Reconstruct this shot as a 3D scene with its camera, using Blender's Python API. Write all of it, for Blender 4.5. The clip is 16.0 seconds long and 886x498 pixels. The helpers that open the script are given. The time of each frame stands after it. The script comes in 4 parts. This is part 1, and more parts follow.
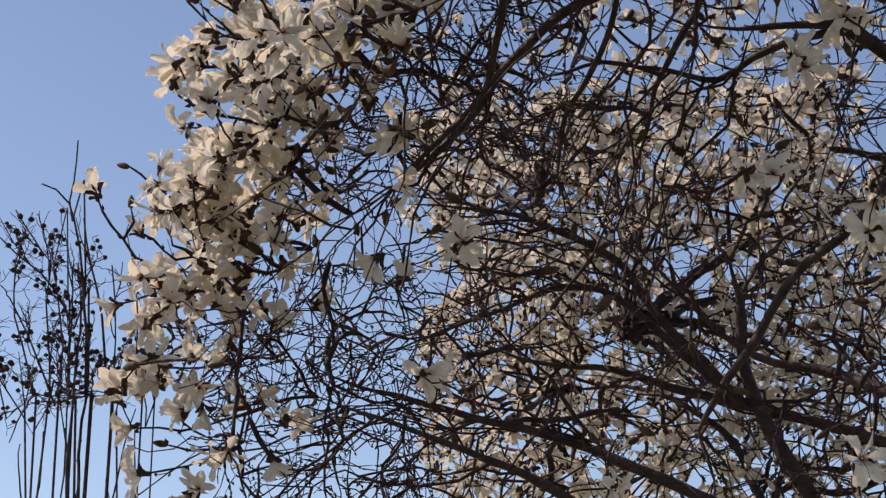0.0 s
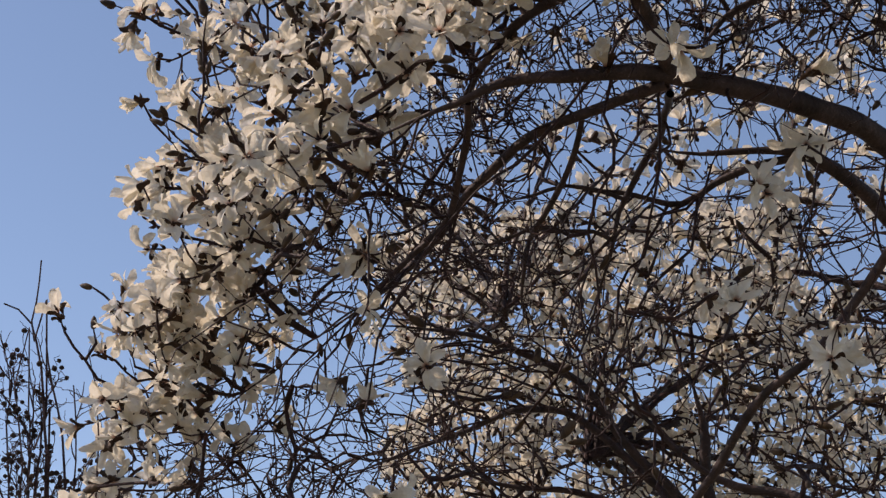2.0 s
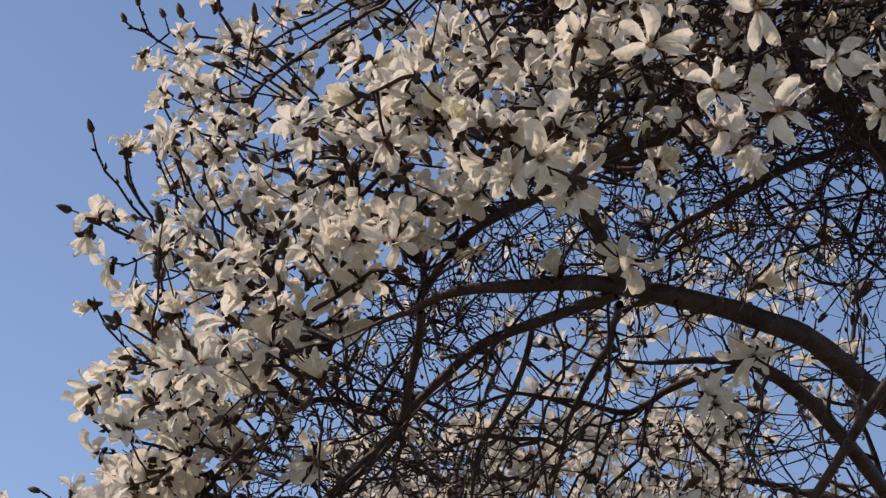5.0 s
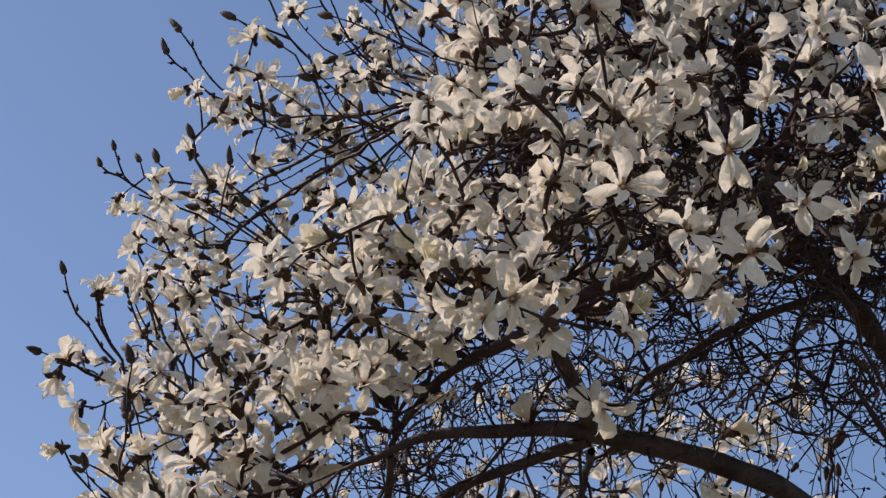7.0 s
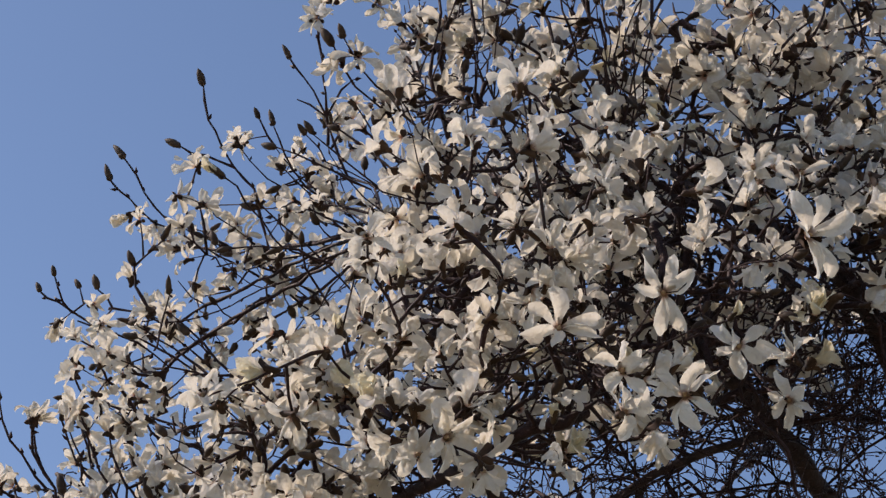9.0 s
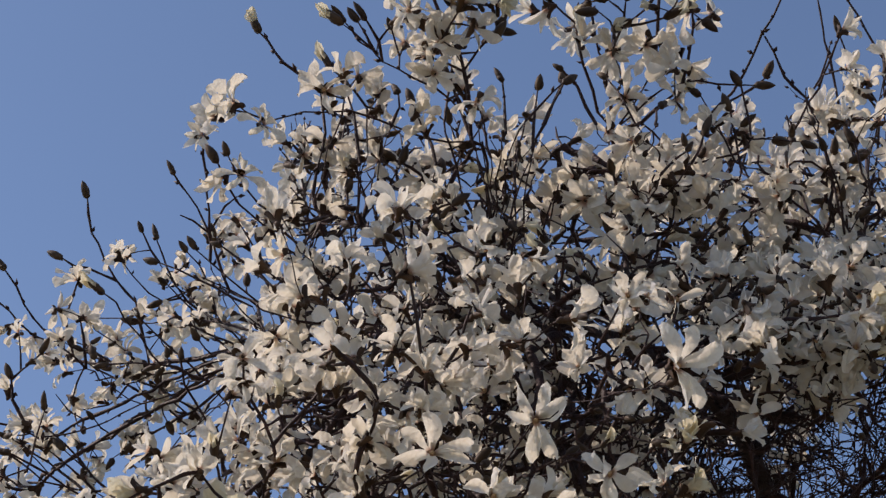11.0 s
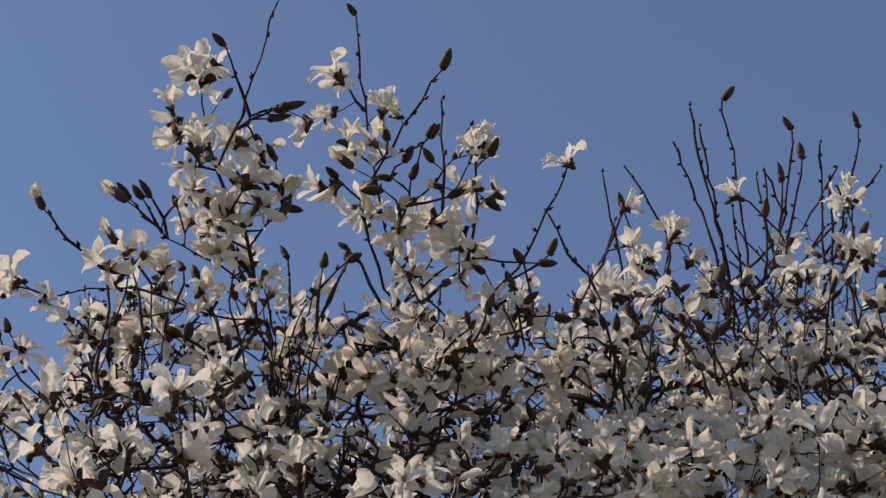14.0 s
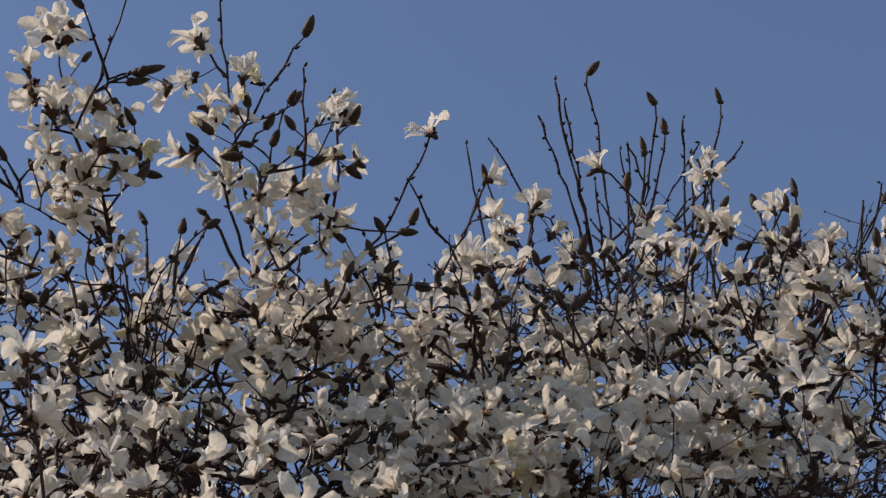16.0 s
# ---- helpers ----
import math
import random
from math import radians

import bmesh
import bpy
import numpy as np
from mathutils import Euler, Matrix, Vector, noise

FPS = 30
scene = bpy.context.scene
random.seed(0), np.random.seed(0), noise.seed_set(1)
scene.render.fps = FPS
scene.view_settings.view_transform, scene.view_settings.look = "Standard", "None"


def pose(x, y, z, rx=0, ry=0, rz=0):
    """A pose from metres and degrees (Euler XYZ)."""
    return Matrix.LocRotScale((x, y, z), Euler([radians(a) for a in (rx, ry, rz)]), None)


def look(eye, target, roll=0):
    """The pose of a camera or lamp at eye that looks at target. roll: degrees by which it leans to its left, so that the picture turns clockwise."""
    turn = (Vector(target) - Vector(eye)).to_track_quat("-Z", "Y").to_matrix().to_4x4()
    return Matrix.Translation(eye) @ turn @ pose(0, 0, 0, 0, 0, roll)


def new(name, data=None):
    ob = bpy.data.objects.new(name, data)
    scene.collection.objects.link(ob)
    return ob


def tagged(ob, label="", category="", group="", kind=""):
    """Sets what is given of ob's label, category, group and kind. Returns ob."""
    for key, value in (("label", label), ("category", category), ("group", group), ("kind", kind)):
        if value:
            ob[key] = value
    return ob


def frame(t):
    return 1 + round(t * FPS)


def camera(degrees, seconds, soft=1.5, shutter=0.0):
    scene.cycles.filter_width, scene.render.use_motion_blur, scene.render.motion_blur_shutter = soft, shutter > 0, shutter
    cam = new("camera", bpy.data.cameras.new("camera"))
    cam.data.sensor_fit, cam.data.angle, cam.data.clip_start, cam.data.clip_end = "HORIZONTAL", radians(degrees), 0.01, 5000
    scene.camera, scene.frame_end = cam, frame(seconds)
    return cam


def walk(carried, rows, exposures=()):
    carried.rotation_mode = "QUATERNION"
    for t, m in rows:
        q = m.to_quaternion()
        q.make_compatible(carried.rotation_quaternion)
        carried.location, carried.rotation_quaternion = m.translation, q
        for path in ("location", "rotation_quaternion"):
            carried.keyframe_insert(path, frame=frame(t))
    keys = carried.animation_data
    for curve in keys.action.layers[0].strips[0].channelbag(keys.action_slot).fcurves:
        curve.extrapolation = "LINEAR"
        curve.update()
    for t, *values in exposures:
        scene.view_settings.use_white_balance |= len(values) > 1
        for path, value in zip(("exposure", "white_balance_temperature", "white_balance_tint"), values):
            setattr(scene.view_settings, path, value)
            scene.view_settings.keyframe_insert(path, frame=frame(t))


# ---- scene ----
LENS = 25.25
PATH = [  # seconds, eye, elevation, bearing (left positive), lean
    (0.0, -0.000, 0.000, 1.600, 17.00, 0.00, -0.00),
    (0.5, -0.003, -0.001, 1.615, 17.95, -0.35, 0.07),
    (1.0, 0.001, -0.004, 1.620, 18.85, -0.67, 0.00),
    (1.5, 0.001, -0.008, 1.626, 19.61, -0.90, -0.02),
    (2.0, 0.000, -0.008, 1.630, 20.15, -1.10, 0.00),
    (2.5, -0.004, -0.020, 1.641, 21.19, -1.37, 0.01),
    (3.0, -0.010, -0.035, 1.652, 22.12, -1.67, 0.12),
    (3.5, -0.012, -0.048, 1.666, 23.02, -1.97, 0.21),
    (4.0, -0.015, -0.052, 1.673, 23.76, -2.33, 0.35),
    (4.2, -0.008, -0.053, 1.671, 24.00, -2.36, 0.28),
    (6.3, -0.008, -0.007, 1.593, 29.41, -3.39, -0.29),
    (6.5, -0.003, -0.001, 1.593, 29.75, -3.44, -0.29),
    (7.0, 0.001, -0.017, 1.605, 30.64, -3.51, -0.27),
    (7.5, -0.000, -0.014, 1.607, 31.65, -3.68, -0.26),
    (8.0, -0.001, -0.017, 1.610, 32.42, -3.89, -0.45),
    (8.5, 0.007, -0.019, 1.611, 33.48, -4.31, -0.45),
    (9.0, 0.017, -0.038, 1.625, 34.16, -5.29, -0.41),
    (9.2, 0.015, -0.039, 1.627, 34.55, -5.69, -0.41),
    (11.3, 0.050, -0.074, 1.642, 37.91, -9.81, 1.15),
    (11.5, 0.054, -0.075, 1.645, 38.39, -10.33, 1.42),
    (12.0, 0.069, -0.095, 1.653, 39.10, -11.24, 1.96),
    (12.5, 0.083, -0.109, 1.655, 39.84, -12.51, 2.82),
    (13.0, 0.085, -0.121, 1.658, 40.27, -13.78, 3.56),
    (13.5, 0.093, -0.134, 1.664, 41.05, -15.17, 4.46),
    (14.0, 0.103, -0.137, 1.662, 41.41, -16.25, 5.18),
    (14.5, 0.107, -0.147, 1.651, 41.52, -17.64, 5.98),
    (15.0, 0.119, -0.126, 1.653, 41.63, -18.44, 6.47),
    (15.5, 0.129, -0.122, 1.646, 41.33, -19.74, 7.26),
    (16.0, 0.142, -0.118, 1.641, 40.49, -20.92, 7.68),
]

cam = camera(LENS, 16.0, soft=1.35)
walk(cam, [(t, pose(x, y, z, 90 + up, 0, turn) @ pose(0, 0, 0, 0, 0, -lean)) for t, x, y, z, up, turn, lean in PATH],
     exposures=[(0.0, 0.2, 6950, 18), (8.0, 0.21, 6500, 15), (16.0, 0.05, 6500, 15)])

# ---- sky and sun ----
SUN_BEARING, SUN_HEIGHT = -78.0, 45.0      # degrees right of the first view, degrees up
world = bpy.data.worlds.new("sky")
scene.world = world
world.use_nodes = True
wn, wl = world.node_tree.nodes, world.node_tree.links
sky = wn.new("ShaderNodeTexSky")
sky.sky_type, sky.sun_disc = "NISHITA", False
sky.sun_elevation, sky.sun_rotation = radians(SUN_HEIGHT), radians(SUN_BEARING)
sky.altitude, sky.air_density, sky.dust_density, sky.ozone_density = 1300, 1.0, 0.8, 1.2
wl.new(sky.outputs[0], wn["Background"].inputs[0])
wn["Background"].inputs[1].default_value = 0.131
sun = new("sun", bpy.data.lights.new("sun", "SUN"))
sun.data.energy, sun.data.angle, sun.data.color = 3.6, radians(0.5), (1.0, 0.86, 0.745)
_b, _h = radians(SUN_BEARING), radians(SUN_HEIGHT)
SUNWARD = Vector((math.sin(_b) * math.cos(_h), math.cos(_b) * math.cos(_h), math.sin(_h)))
sun.matrix_world = look(SUNWARD * 30, (0, 0, 0))


# ---- materials ----
def material(name):
    m = bpy.data.materials.new(name)
    m.use_nodes = True
    n, l = m.node_tree.nodes, m.node_tree.links
    return m, n, l, n["Principled BSDF"]


def ramp(n, l, source, stops):
    r = n.new("ShaderNodeValToRGB")
    while len(r.color_ramp.elements) < len(stops):
        r.color_ramp.elements.new(0.5)
    for e, (at, col) in zip(r.color_ramp.elements, stops):
        e.position, e.color = at, (*col, 1)
    l.new(source, r.inputs[0])
    return r.outputs[0]


def fine_noise(n, l, scale, detail=4.0, stretch=(1, 1, 1), coords="Object"):
    tc, mp, nz = n.new("ShaderNodeTexCoord"), n.new("ShaderNodeMapping"), n.new("ShaderNodeTexNoise")
    mp.inputs["Scale"].default_value = stretch
    l.new(tc.outputs[coords], mp.inputs[0])
    l.new(mp.outputs[0], nz.inputs["Vector"])
    nz.inputs["Scale"].default_value, nz.inputs["Detail"].default_value = scale, detail
    return nz.outputs[0]


def relief(n, l, height, bsdf, strength, distance):
    b = n.new("ShaderNodeBump")
    b.inputs["Strength"].default_value, b.inputs["Distance"].default_value = strength, distance
    l.new(height, b.inputs["Height"])
    l.new(b.outputs[0], bsdf.inputs["Normal"])
    return b.outputs[0]


def mix(n, l, factor, a, b, kind="MIX"):
    x = n.new("ShaderNodeMix")
    x.data_type, x.blend_type = "RGBA", kind
    for value, slot in ((factor, 0), (a, 6), (b, 7)):
        if isinstance(value, (int, float)):
            x.inputs[slot].default_value = value
        elif isinstance(value, tuple):
            x.inputs[slot].default_value = (*value, 1)
        else:
            l.new(value, x.inputs[slot])
    return x.outputs[2]


def petal_material(name, tint):
    """White tepal: rose-brown at the foot, faint veins, cream and bruised patches, lets light through."""
    m, n, l, p = material(name)
    along = n.new("ShaderNodeAttribute")
    along.attribute_name = "along"
    foot = ramp(n, l, along.outputs["Fac"], [(0.0, (0.30, 0.14, 0.10)), (0.08, (0.60, 0.42, 0.34)), (0.22, tint), (1.0, tint)])
    patch = ramp(n, l, fine_noise(n, l, 26, 3), [(0.4, (1, 1, 1)), (0.7, (0.97, 0.94, 0.88)), (0.85, (0.86, 0.79, 0.66))])
    col = mix(n, l, 0.8, foot, patch, "MULTIPLY")
    geo = n.new("ShaderNodeNewGeometry")
    each = ramp(n, l, geo.outputs["Random Per Island"], [(0.0, (0.95, 0.93, 0.88)), (0.5, (1, 1, 1)), (1.0, (1.0, 0.985, 0.95))])
    col = mix(n, l, 1.0, col, each, "MULTIPLY")
    l.new(col, p.inputs["Base Color"])
    p.inputs["Roughness"].default_value = 0.7
    p.inputs["Specular IOR Level"].default_value = 0.25
    bump = relief(n, l, fine_noise(n, l, 95, 4), p, 0.9, 0.005)
    tr = n.new("ShaderNodeBsdfTranslucent")
    l.new(mix(n, l, 1.0, col, (0.985, 0.96, 0.872), "MULTIPLY"), tr.inputs[0])
    l.new(bump, tr.inputs["Normal"])
    ms = n.new("ShaderNodeMixShader")
    ms.inputs[0].default_value = 0.5
    l.new(p.outputs[0], ms.inputs[1])
    l.new(tr.outputs[0], ms.inputs[2])
    l.new(ms.outputs[0], n["Material Output"].inputs[0])
    return m


def bark_material(name, dark, light, scale, rough=0.8, gloss=0.2):
    m, n, l, p = material(name)
    big = fine_noise(n, l, scale, 5)
    col = ramp(n, l, big, [(0.3, dark), (0.62, light), (0.8, tuple(min(1, c * 1.5) for c in light))])
    speck = ramp(n, l, fine_noise(n, l, scale * 9, 2, (1, 1, 1)), [(0.55, (0.75, 0.75, 0.75)), (0.72, (1.35, 1.3, 1.25))])
    l.new(mix(n, l, 1.0, col, speck, "MULTIPLY"), p.inputs["Base Color"])
    p.inputs["Roughness"].default_value = rough
    p.inputs["Specular IOR Level"].default_value = gloss
    relief(n, l, fine_noise(n, l, scale * 4, 6), p, 0.8, 0.006)
    return m


def bud_material(name, dark, light):
    """Downy scale: fine hair relief, silky sheen."""
    m, n, l, p = material(name)
    col = ramp(n, l, fine_noise(n, l, 60, 4, (1, 1, 0.3)), [(0.3, dark), (0.7, light)])
    info = n.new("ShaderNodeObjectInfo")
    each = ramp(n, l, info.outputs["Random"], [(0.0, (0.75, 0.72, 0.7)), (1.0, (1.25, 1.25, 1.1))])
    l.new(mix(n, l, 1.0, col, each, "MULTIPLY"), p.inputs["Base Color"])
    p.inputs["Roughness"].default_value = 0.6
    p.inputs["Sheen Weight"].default_value = 0.06
    p.inputs["Specular IOR Level"].default_value = 0.2
    relief(n, l, fine_noise(n, l, 900, 2, (1, 1, 0.15)), p, 0.5, 0.001)
    return m


PETAL = petal_material("tepal_white", (0.835, 0.809, 0.762))
PETAL_CREAM = petal_material("tepal_cream", (0.82, 0.78, 0.64))
BARK = bark_material("magnolia_bark", (0.023, 0.0152, 0.0148), (0.076, 0.050, 0.048), 22, 0.65, 0.3)
TWIG = bark_material("magnolia_twig", (0.0175, 0.0082, 0.0079), (0.055, 0.027, 0.025), 40, 0.55, 0.22)
SHRUB_BARK = bark_material("shrub_stem", (0.040, 0.027, 0.031), (0.105, 0.072, 0.075), 30)
SCALE = bud_material("bud_scale", (0.021, 0.011, 0.007), (0.088, 0.049, 0.028))
BUD = bud_material("downy_bud", (0.020, 0.0125, 0.009), (0.080, 0.050, 0.031))
CORE, _n, _l, _p = material("flower_core")
_l.new(ramp(_n, _l, fine_noise(_n, _l, 300, 2), [(0.35, (0.36, 0.17, 0.12)), (0.65, (0.46, 0.36, 0.18))]), _p.inputs["Base Color"])
_p.inputs["Roughness"].default_value = 0.7
CAPSULE = bark_material("dry_capsule", (0.025, 0.018, 0.015), (0.07, 0.05, 0.04), 90)
# unseen ground; pale straw colour assumed, to throw warm fill onto the undersides
GROUND, _n, _l, _p = material("warm_bounce_ground")
_bounce_tone = ramp(_n, _l, fine_noise(_n, _l, 0.35, 6), [(0.35, (0.27, 0.215, 0.14)), (0.6, (0.20, 0.18, 0.105))])
_l.new(mix(_n, _l, 0.6, _bounce_tone, ramp(_n, _l, fine_noise(_n, _l, 30, 6), [(0.3, (0.5, 0.5, 0.4)), (0.7, (1.3, 1.25, 1.1))]), "MULTIPLY"), _p.inputs["Base Color"])
_p.inputs["Roughness"].default_value = 0.95
relief(_n, _l, fine_noise(_n, _l, 45, 5), _p, 0.8, 0.03)

# ---- plan: places by bearing, elevation and distance from where the camera stands ----
STAND = Vector((0.0, 0.0, 1.6))
TILT = 7.0
rng = np.random.default_rng(7)


def spot(bearing, elevation, distance):
    a, e = radians(bearing), radians(elevation)
    return STAND + distance * Vector((math.sin(a) * math.cos(e), math.cos(a) * math.cos(e), math.sin(e)))


def spots(bearing, elevation, distance):
    """Many places at once, for the crown's own tables, whose level is tilted up by TILT."""
    a, e, k = np.radians(bearing), np.radians(elevation), radians(TILT)
    x, y, z = np.sin(a) * np.cos(e), np.cos(a) * np.cos(e), np.sin(e)
    way = np.stack([x, y * math.cos(k) - z * math.sin(k), y * math.sin(k) + z * math.cos(k)], -1)
    return np.array(STAND) + way * np.asarray(distance)[..., None]


# ---- mesh helpers ----
class Soup:
    """Collects vertices and faces of one mesh."""

    def __init__(self):
        self.v, self.f, self.a, self.m, self.n = [], [], [], [], 0

    def add(self, verts, faces, along=None, slot=0):
        self.v.append(np.asarray(verts, float))
        self.f.append(np.asarray(faces, int) + self.n)
        self.a.append(np.zeros(len(verts)) if along is None else np.asarray(along, float))
        self.m.append(np.full(len(faces), slot))
        self.n += len(verts)

    def mesh(self, name, materials, attribute=False):
        me = bpy.data.meshes.new(name)
        faces = [q for f in self.f for q in f.tolist()]
        me.from_pydata(np.concatenate(self.v).tolist(), [], faces)
        for mt in materials:
            me.materials.append(mt)
        me.polygons.foreach_set("use_smooth", np.ones(len(me.polygons), bool))
        me.polygons.foreach_set("material_index", np.concatenate(self.m).astype(np.int32))
        if attribute:
            me.attributes.new("along", "FLOAT", "POINT").data.foreach_set("value", np.concatenate(self.a).astype(np.float32))
        me.update()
        return me


def tube(soup, pts, radii, sides=5, slot=0):
    pts, radii = np.asarray(pts, float), np.asarray(radii, float)
    n = len(pts)
    tang = np.gradient(pts, axis=0)
    tang /= np.linalg.norm(tang, axis=1)[:, None] + 1e-12
    ref = np.array([0.0, 0.0, 1.0]) if abs(tang[:, 2]).mean() < 0.8 else np.array([1.0, 0.0, 0.0])
    u = np.cross(tang, ref)
    u /= np.linalg.norm(u, axis=1)[:, None] + 1e-12
    w = np.cross(tang, u)
    ang = np.arange(sides) * 2 * np.pi / sides
    ring = pts[:, None, :] + radii[:, None, None] * (np.cos(ang)[None, :, None] * u[:, None, :] + np.sin(ang)[None, :, None] * w[:, None, :])
    i, k = np.meshgrid(np.arange(n - 1), np.arange(sides), indexing="ij")
    a, b = i * sides + k, i * sides + (k + 1) % sides
    faces = np.stack([a, b, b + sides, a + sides], -1).reshape(-1, 4)
    verts = ring.reshape(-1, 3)
    soup.add(verts, faces, slot=slot)


def smooth_line(ctrl, step):
    """Catmull-Rom line through control rows, about one point every step metres."""
    c = np.asarray(ctrl, float)
    c = np.vstack([2 * c[0] - c[1], c, 2 * c[-1] - c[-2]])
    out = []
    for i in range(1, len(c) - 2):
        p0, p1, p2, p3 = c[i - 1:i + 3]
        n = max(2, int(np.linalg.norm((p2 - p1)[:3]) / step))
        s = np.linspace(0, 1, n, endpoint=False)[:, None]
        out.append(0.5 * (2 * p1 + (p2 - p0) * s + (2 * p0 - 5 * p1 + 4 * p2 - p3) * s ** 2 + (3 * p1 - p0 - 3 * p2 + p3) * s ** 3))
    out.append(c[-2:-1])
    return np.concatenate(out)


def part(name, me, parent, label="", kind=""):
    ob = new(name, me)
    ob.parent = parent
    return tagged(ob, label, kind=kind)


# ---- ground: out of view, acts as a warm reflector below the crown ----
bm = bmesh.new()
bmesh.ops.create_grid(bm, x_segments=80, y_segments=80, size=1500)
for v in bm.verts:
    r = v.co.length
    v.co.z = 0.0 if r < 60 else -0.002 * (r - 60)
me = bpy.data.meshes.new("ground")
bm.to_mesh(me)
me.materials.append(GROUND)
tagged(new("ground", me), "unseen ground under the magnolia, straw-coloured to bounce warm light upward", "ground", kind="structure")

# ---- the magnolia's frame ----
tree = new("magnolia_tree")
tree.location = (1.62, 4.95, 0)
ROOT = np.array(tree.location)
tagged(tree, "white-flowering magnolia tree, leafless, with dark tangled twigs", "tree")
INV = Matrix.Translation(-Vector(tree.location))

nodes, node_dir, node_parent, node_r = [], [], [], []     # growing skeleton
limb_lines = {}


def skeleton(line, radii, parent):
    first = len(nodes)
    d = np.gradient(line, axis=0)
    d /= np.linalg.norm(d, axis=1)[:, None] + 1e-9
    for k in range(len(line)):
        nodes.append(line[k])
        node_dir.append(d[k])
        node_parent.append(parent if k == 0 else len(nodes) - 2)
        node_r.append(radii[k])
    return first


def crooked(line, amount, every=0.12):
    """Small bends, as a branch has them."""
    out = line.copy()
    for k in range(1, len(line) - 1):
        out[k, :3] += np.array(noise.noise_vector(Vector(line[k, :3]) / every)) * amount
    return out


def limb(name, rows, start=None):
    ctrl = np.array([[*spot(b, e, d), r] for b, e, d, r in rows])
    if start is not None:
        ctrl = np.vstack([np.array(start), ctrl])
    line = crooked(smooth_line(ctrl, 0.035), 0.007)
    line[:, 3] *= np.interp(np.linspace(0, 1, len(line)), [0, 0.8, 1], [1, 1, 0.4])
    limb_lines[name] = line
    skeleton(line[:, :3], line[:, 3], -1)


# trunk, then the leader that carries the upper limbs
limb_lines["trunk"] = crooked(smooth_line([[*ROOT, 0.16], [1.63, 4.94, 0.35, 0.125], [1.68, 4.88, 1.2, 0.11], [1.70, 4.78, 2.1, 0.095], [1.72, 4.59, 2.77, 0.07],
                                           [1.70, 4.16, 3.42, 0.042], [1.60, 3.71, 3.77, 0.028]], 0.05), 0.01)
skeleton(limb_lines["trunk"][:, :3], limb_lines["trunk"][:, 3], -1)
# limbs: bearing (degrees right of the first view), elevation, distance, radius
limb("big", [(15.5, 22.3, 4.38, 0.0258), (14.3, 23.4, 4.28, 0.0251), (12.8, 24.2, 4.18, 0.0236), (10.2, 25.0, 4.08, 0.0213), (8.1, 25.5, 3.98, 0.0182), (5.4, 25.6, 3.93, 0.0137), (3.0, 25.4, 3.93, 0.0106), (1.4, 24.7, 3.93, 0.0084), (-0.8, 23.9, 3.98, 0.0053)])
limb("under", [(8.2, 25.2, 3.98, 0.0136), (6.1, 24.6, 4.03, 0.0119), (4.3, 24.0, 4.08, 0.011), (3.0, 23.2, 4.13, 0.0102), (1.9, 22.2, 4.18, 0.0093), (1.0, 21.0, 4.23, 0.0085), (-0.5, 19.5, 4.28, 0.0068), (-2.2, 18.3, 4.32, 0.0051)])
limb("stub", [(8.3, 25.6, 3.98, 0.017), (7.7, 27.1, 3.89, 0.017), (6.9, 28.3, 3.79, 0.0153), (5.8, 29.0, 3.59, 0.0119), (4.0, 29.9, 3.49, 0.0085)])
limb("jay", [(15.3, 20.0, 4.88, 0.0187), (14.0, 21.7, 4.68, 0.0179), (12.5, 22.8, 4.58, 0.0153), (11.3, 23.1, 4.58, 0.0093), (9.2, 23.1, 4.58, 0.0068), (7.8, 23.3, 4.58, 0.0051)])
limb("jaylow", [(12.5, 22.8, 4.58, 0.0108), (11.1, 22.7, 4.58, 0.0099), (9.5, 22.2, 4.58, 0.009), (8.5, 21.7, 4.58, 0.0081), (7.1, 22.0, 4.58, 0.0063), (4.9, 22.3, 4.58, 0.0045)])
limb("drop", [(5.5, 24.3, 4.08, 0.0068), (4.9, 22.5, 4.13, 0.0068), (3.8, 20.8, 4.28, 0.0059), (3.5, 18.8, 4.37, 0.0043)])
limb("trunkl", [(10.7, 9.6, 5.00, 0.0202), (10.1, 10.7, 5.00, 0.0194), (9.4, 12.0, 5.00, 0.018), (8.9, 13.4, 5.00, 0.0151), (8.9, 14.9, 5.00, 0.013), (8.6, 16.4, 5.00, 0.0086)])
limb("updiag", [(8.9, 12.3, 5.00, 0.0136), (7.7, 13.6, 5.00, 0.0129), (6.3, 15.1, 5.00, 0.0116), (5.2, 16.6, 5.00, 0.0102), (3.0, 17.7, 5.00, 0.0088), (1.3, 18.1, 4.90, 0.0054), (-1.1, 18.3, 4.80, 0.0034)])
limb("updiagb", [(8.6, 12.5, 5.10, 0.0122), (7.0, 14.0, 5.10, 0.0116), (5.8, 15.1, 5.10, 0.0102), (4.7, 15.8, 5.10, 0.0095), (3.4, 15.8, 5.00, 0.0082), (2.0, 15.3, 5.00, 0.0061), (0.0, 14.6, 4.90, 0.0041), (-2.4, 13.7, 4.80, 0.0027)])
limb("cross", [(12.8, 11.1, 5.10, 0.0156), (10.8, 11.8, 5.10, 0.0143), (8.5, 12.4, 5.10, 0.013), (7.1, 12.8, 5.10, 0.0117), (5.0, 13.5, 5.10, 0.0091), (3.0, 13.7, 5.10, 0.0059), (0.6, 14.4, 5.10, 0.0033)])
limb("rightm", [(12.9, 12.6, 4.70, 0.0149), (10.9, 13.3, 4.80, 0.0124), (9.3, 13.7, 4.80, 0.0093), (7.7, 14.9, 4.80, 0.0056), (5.7, 17.1, 4.80, 0.0037)])
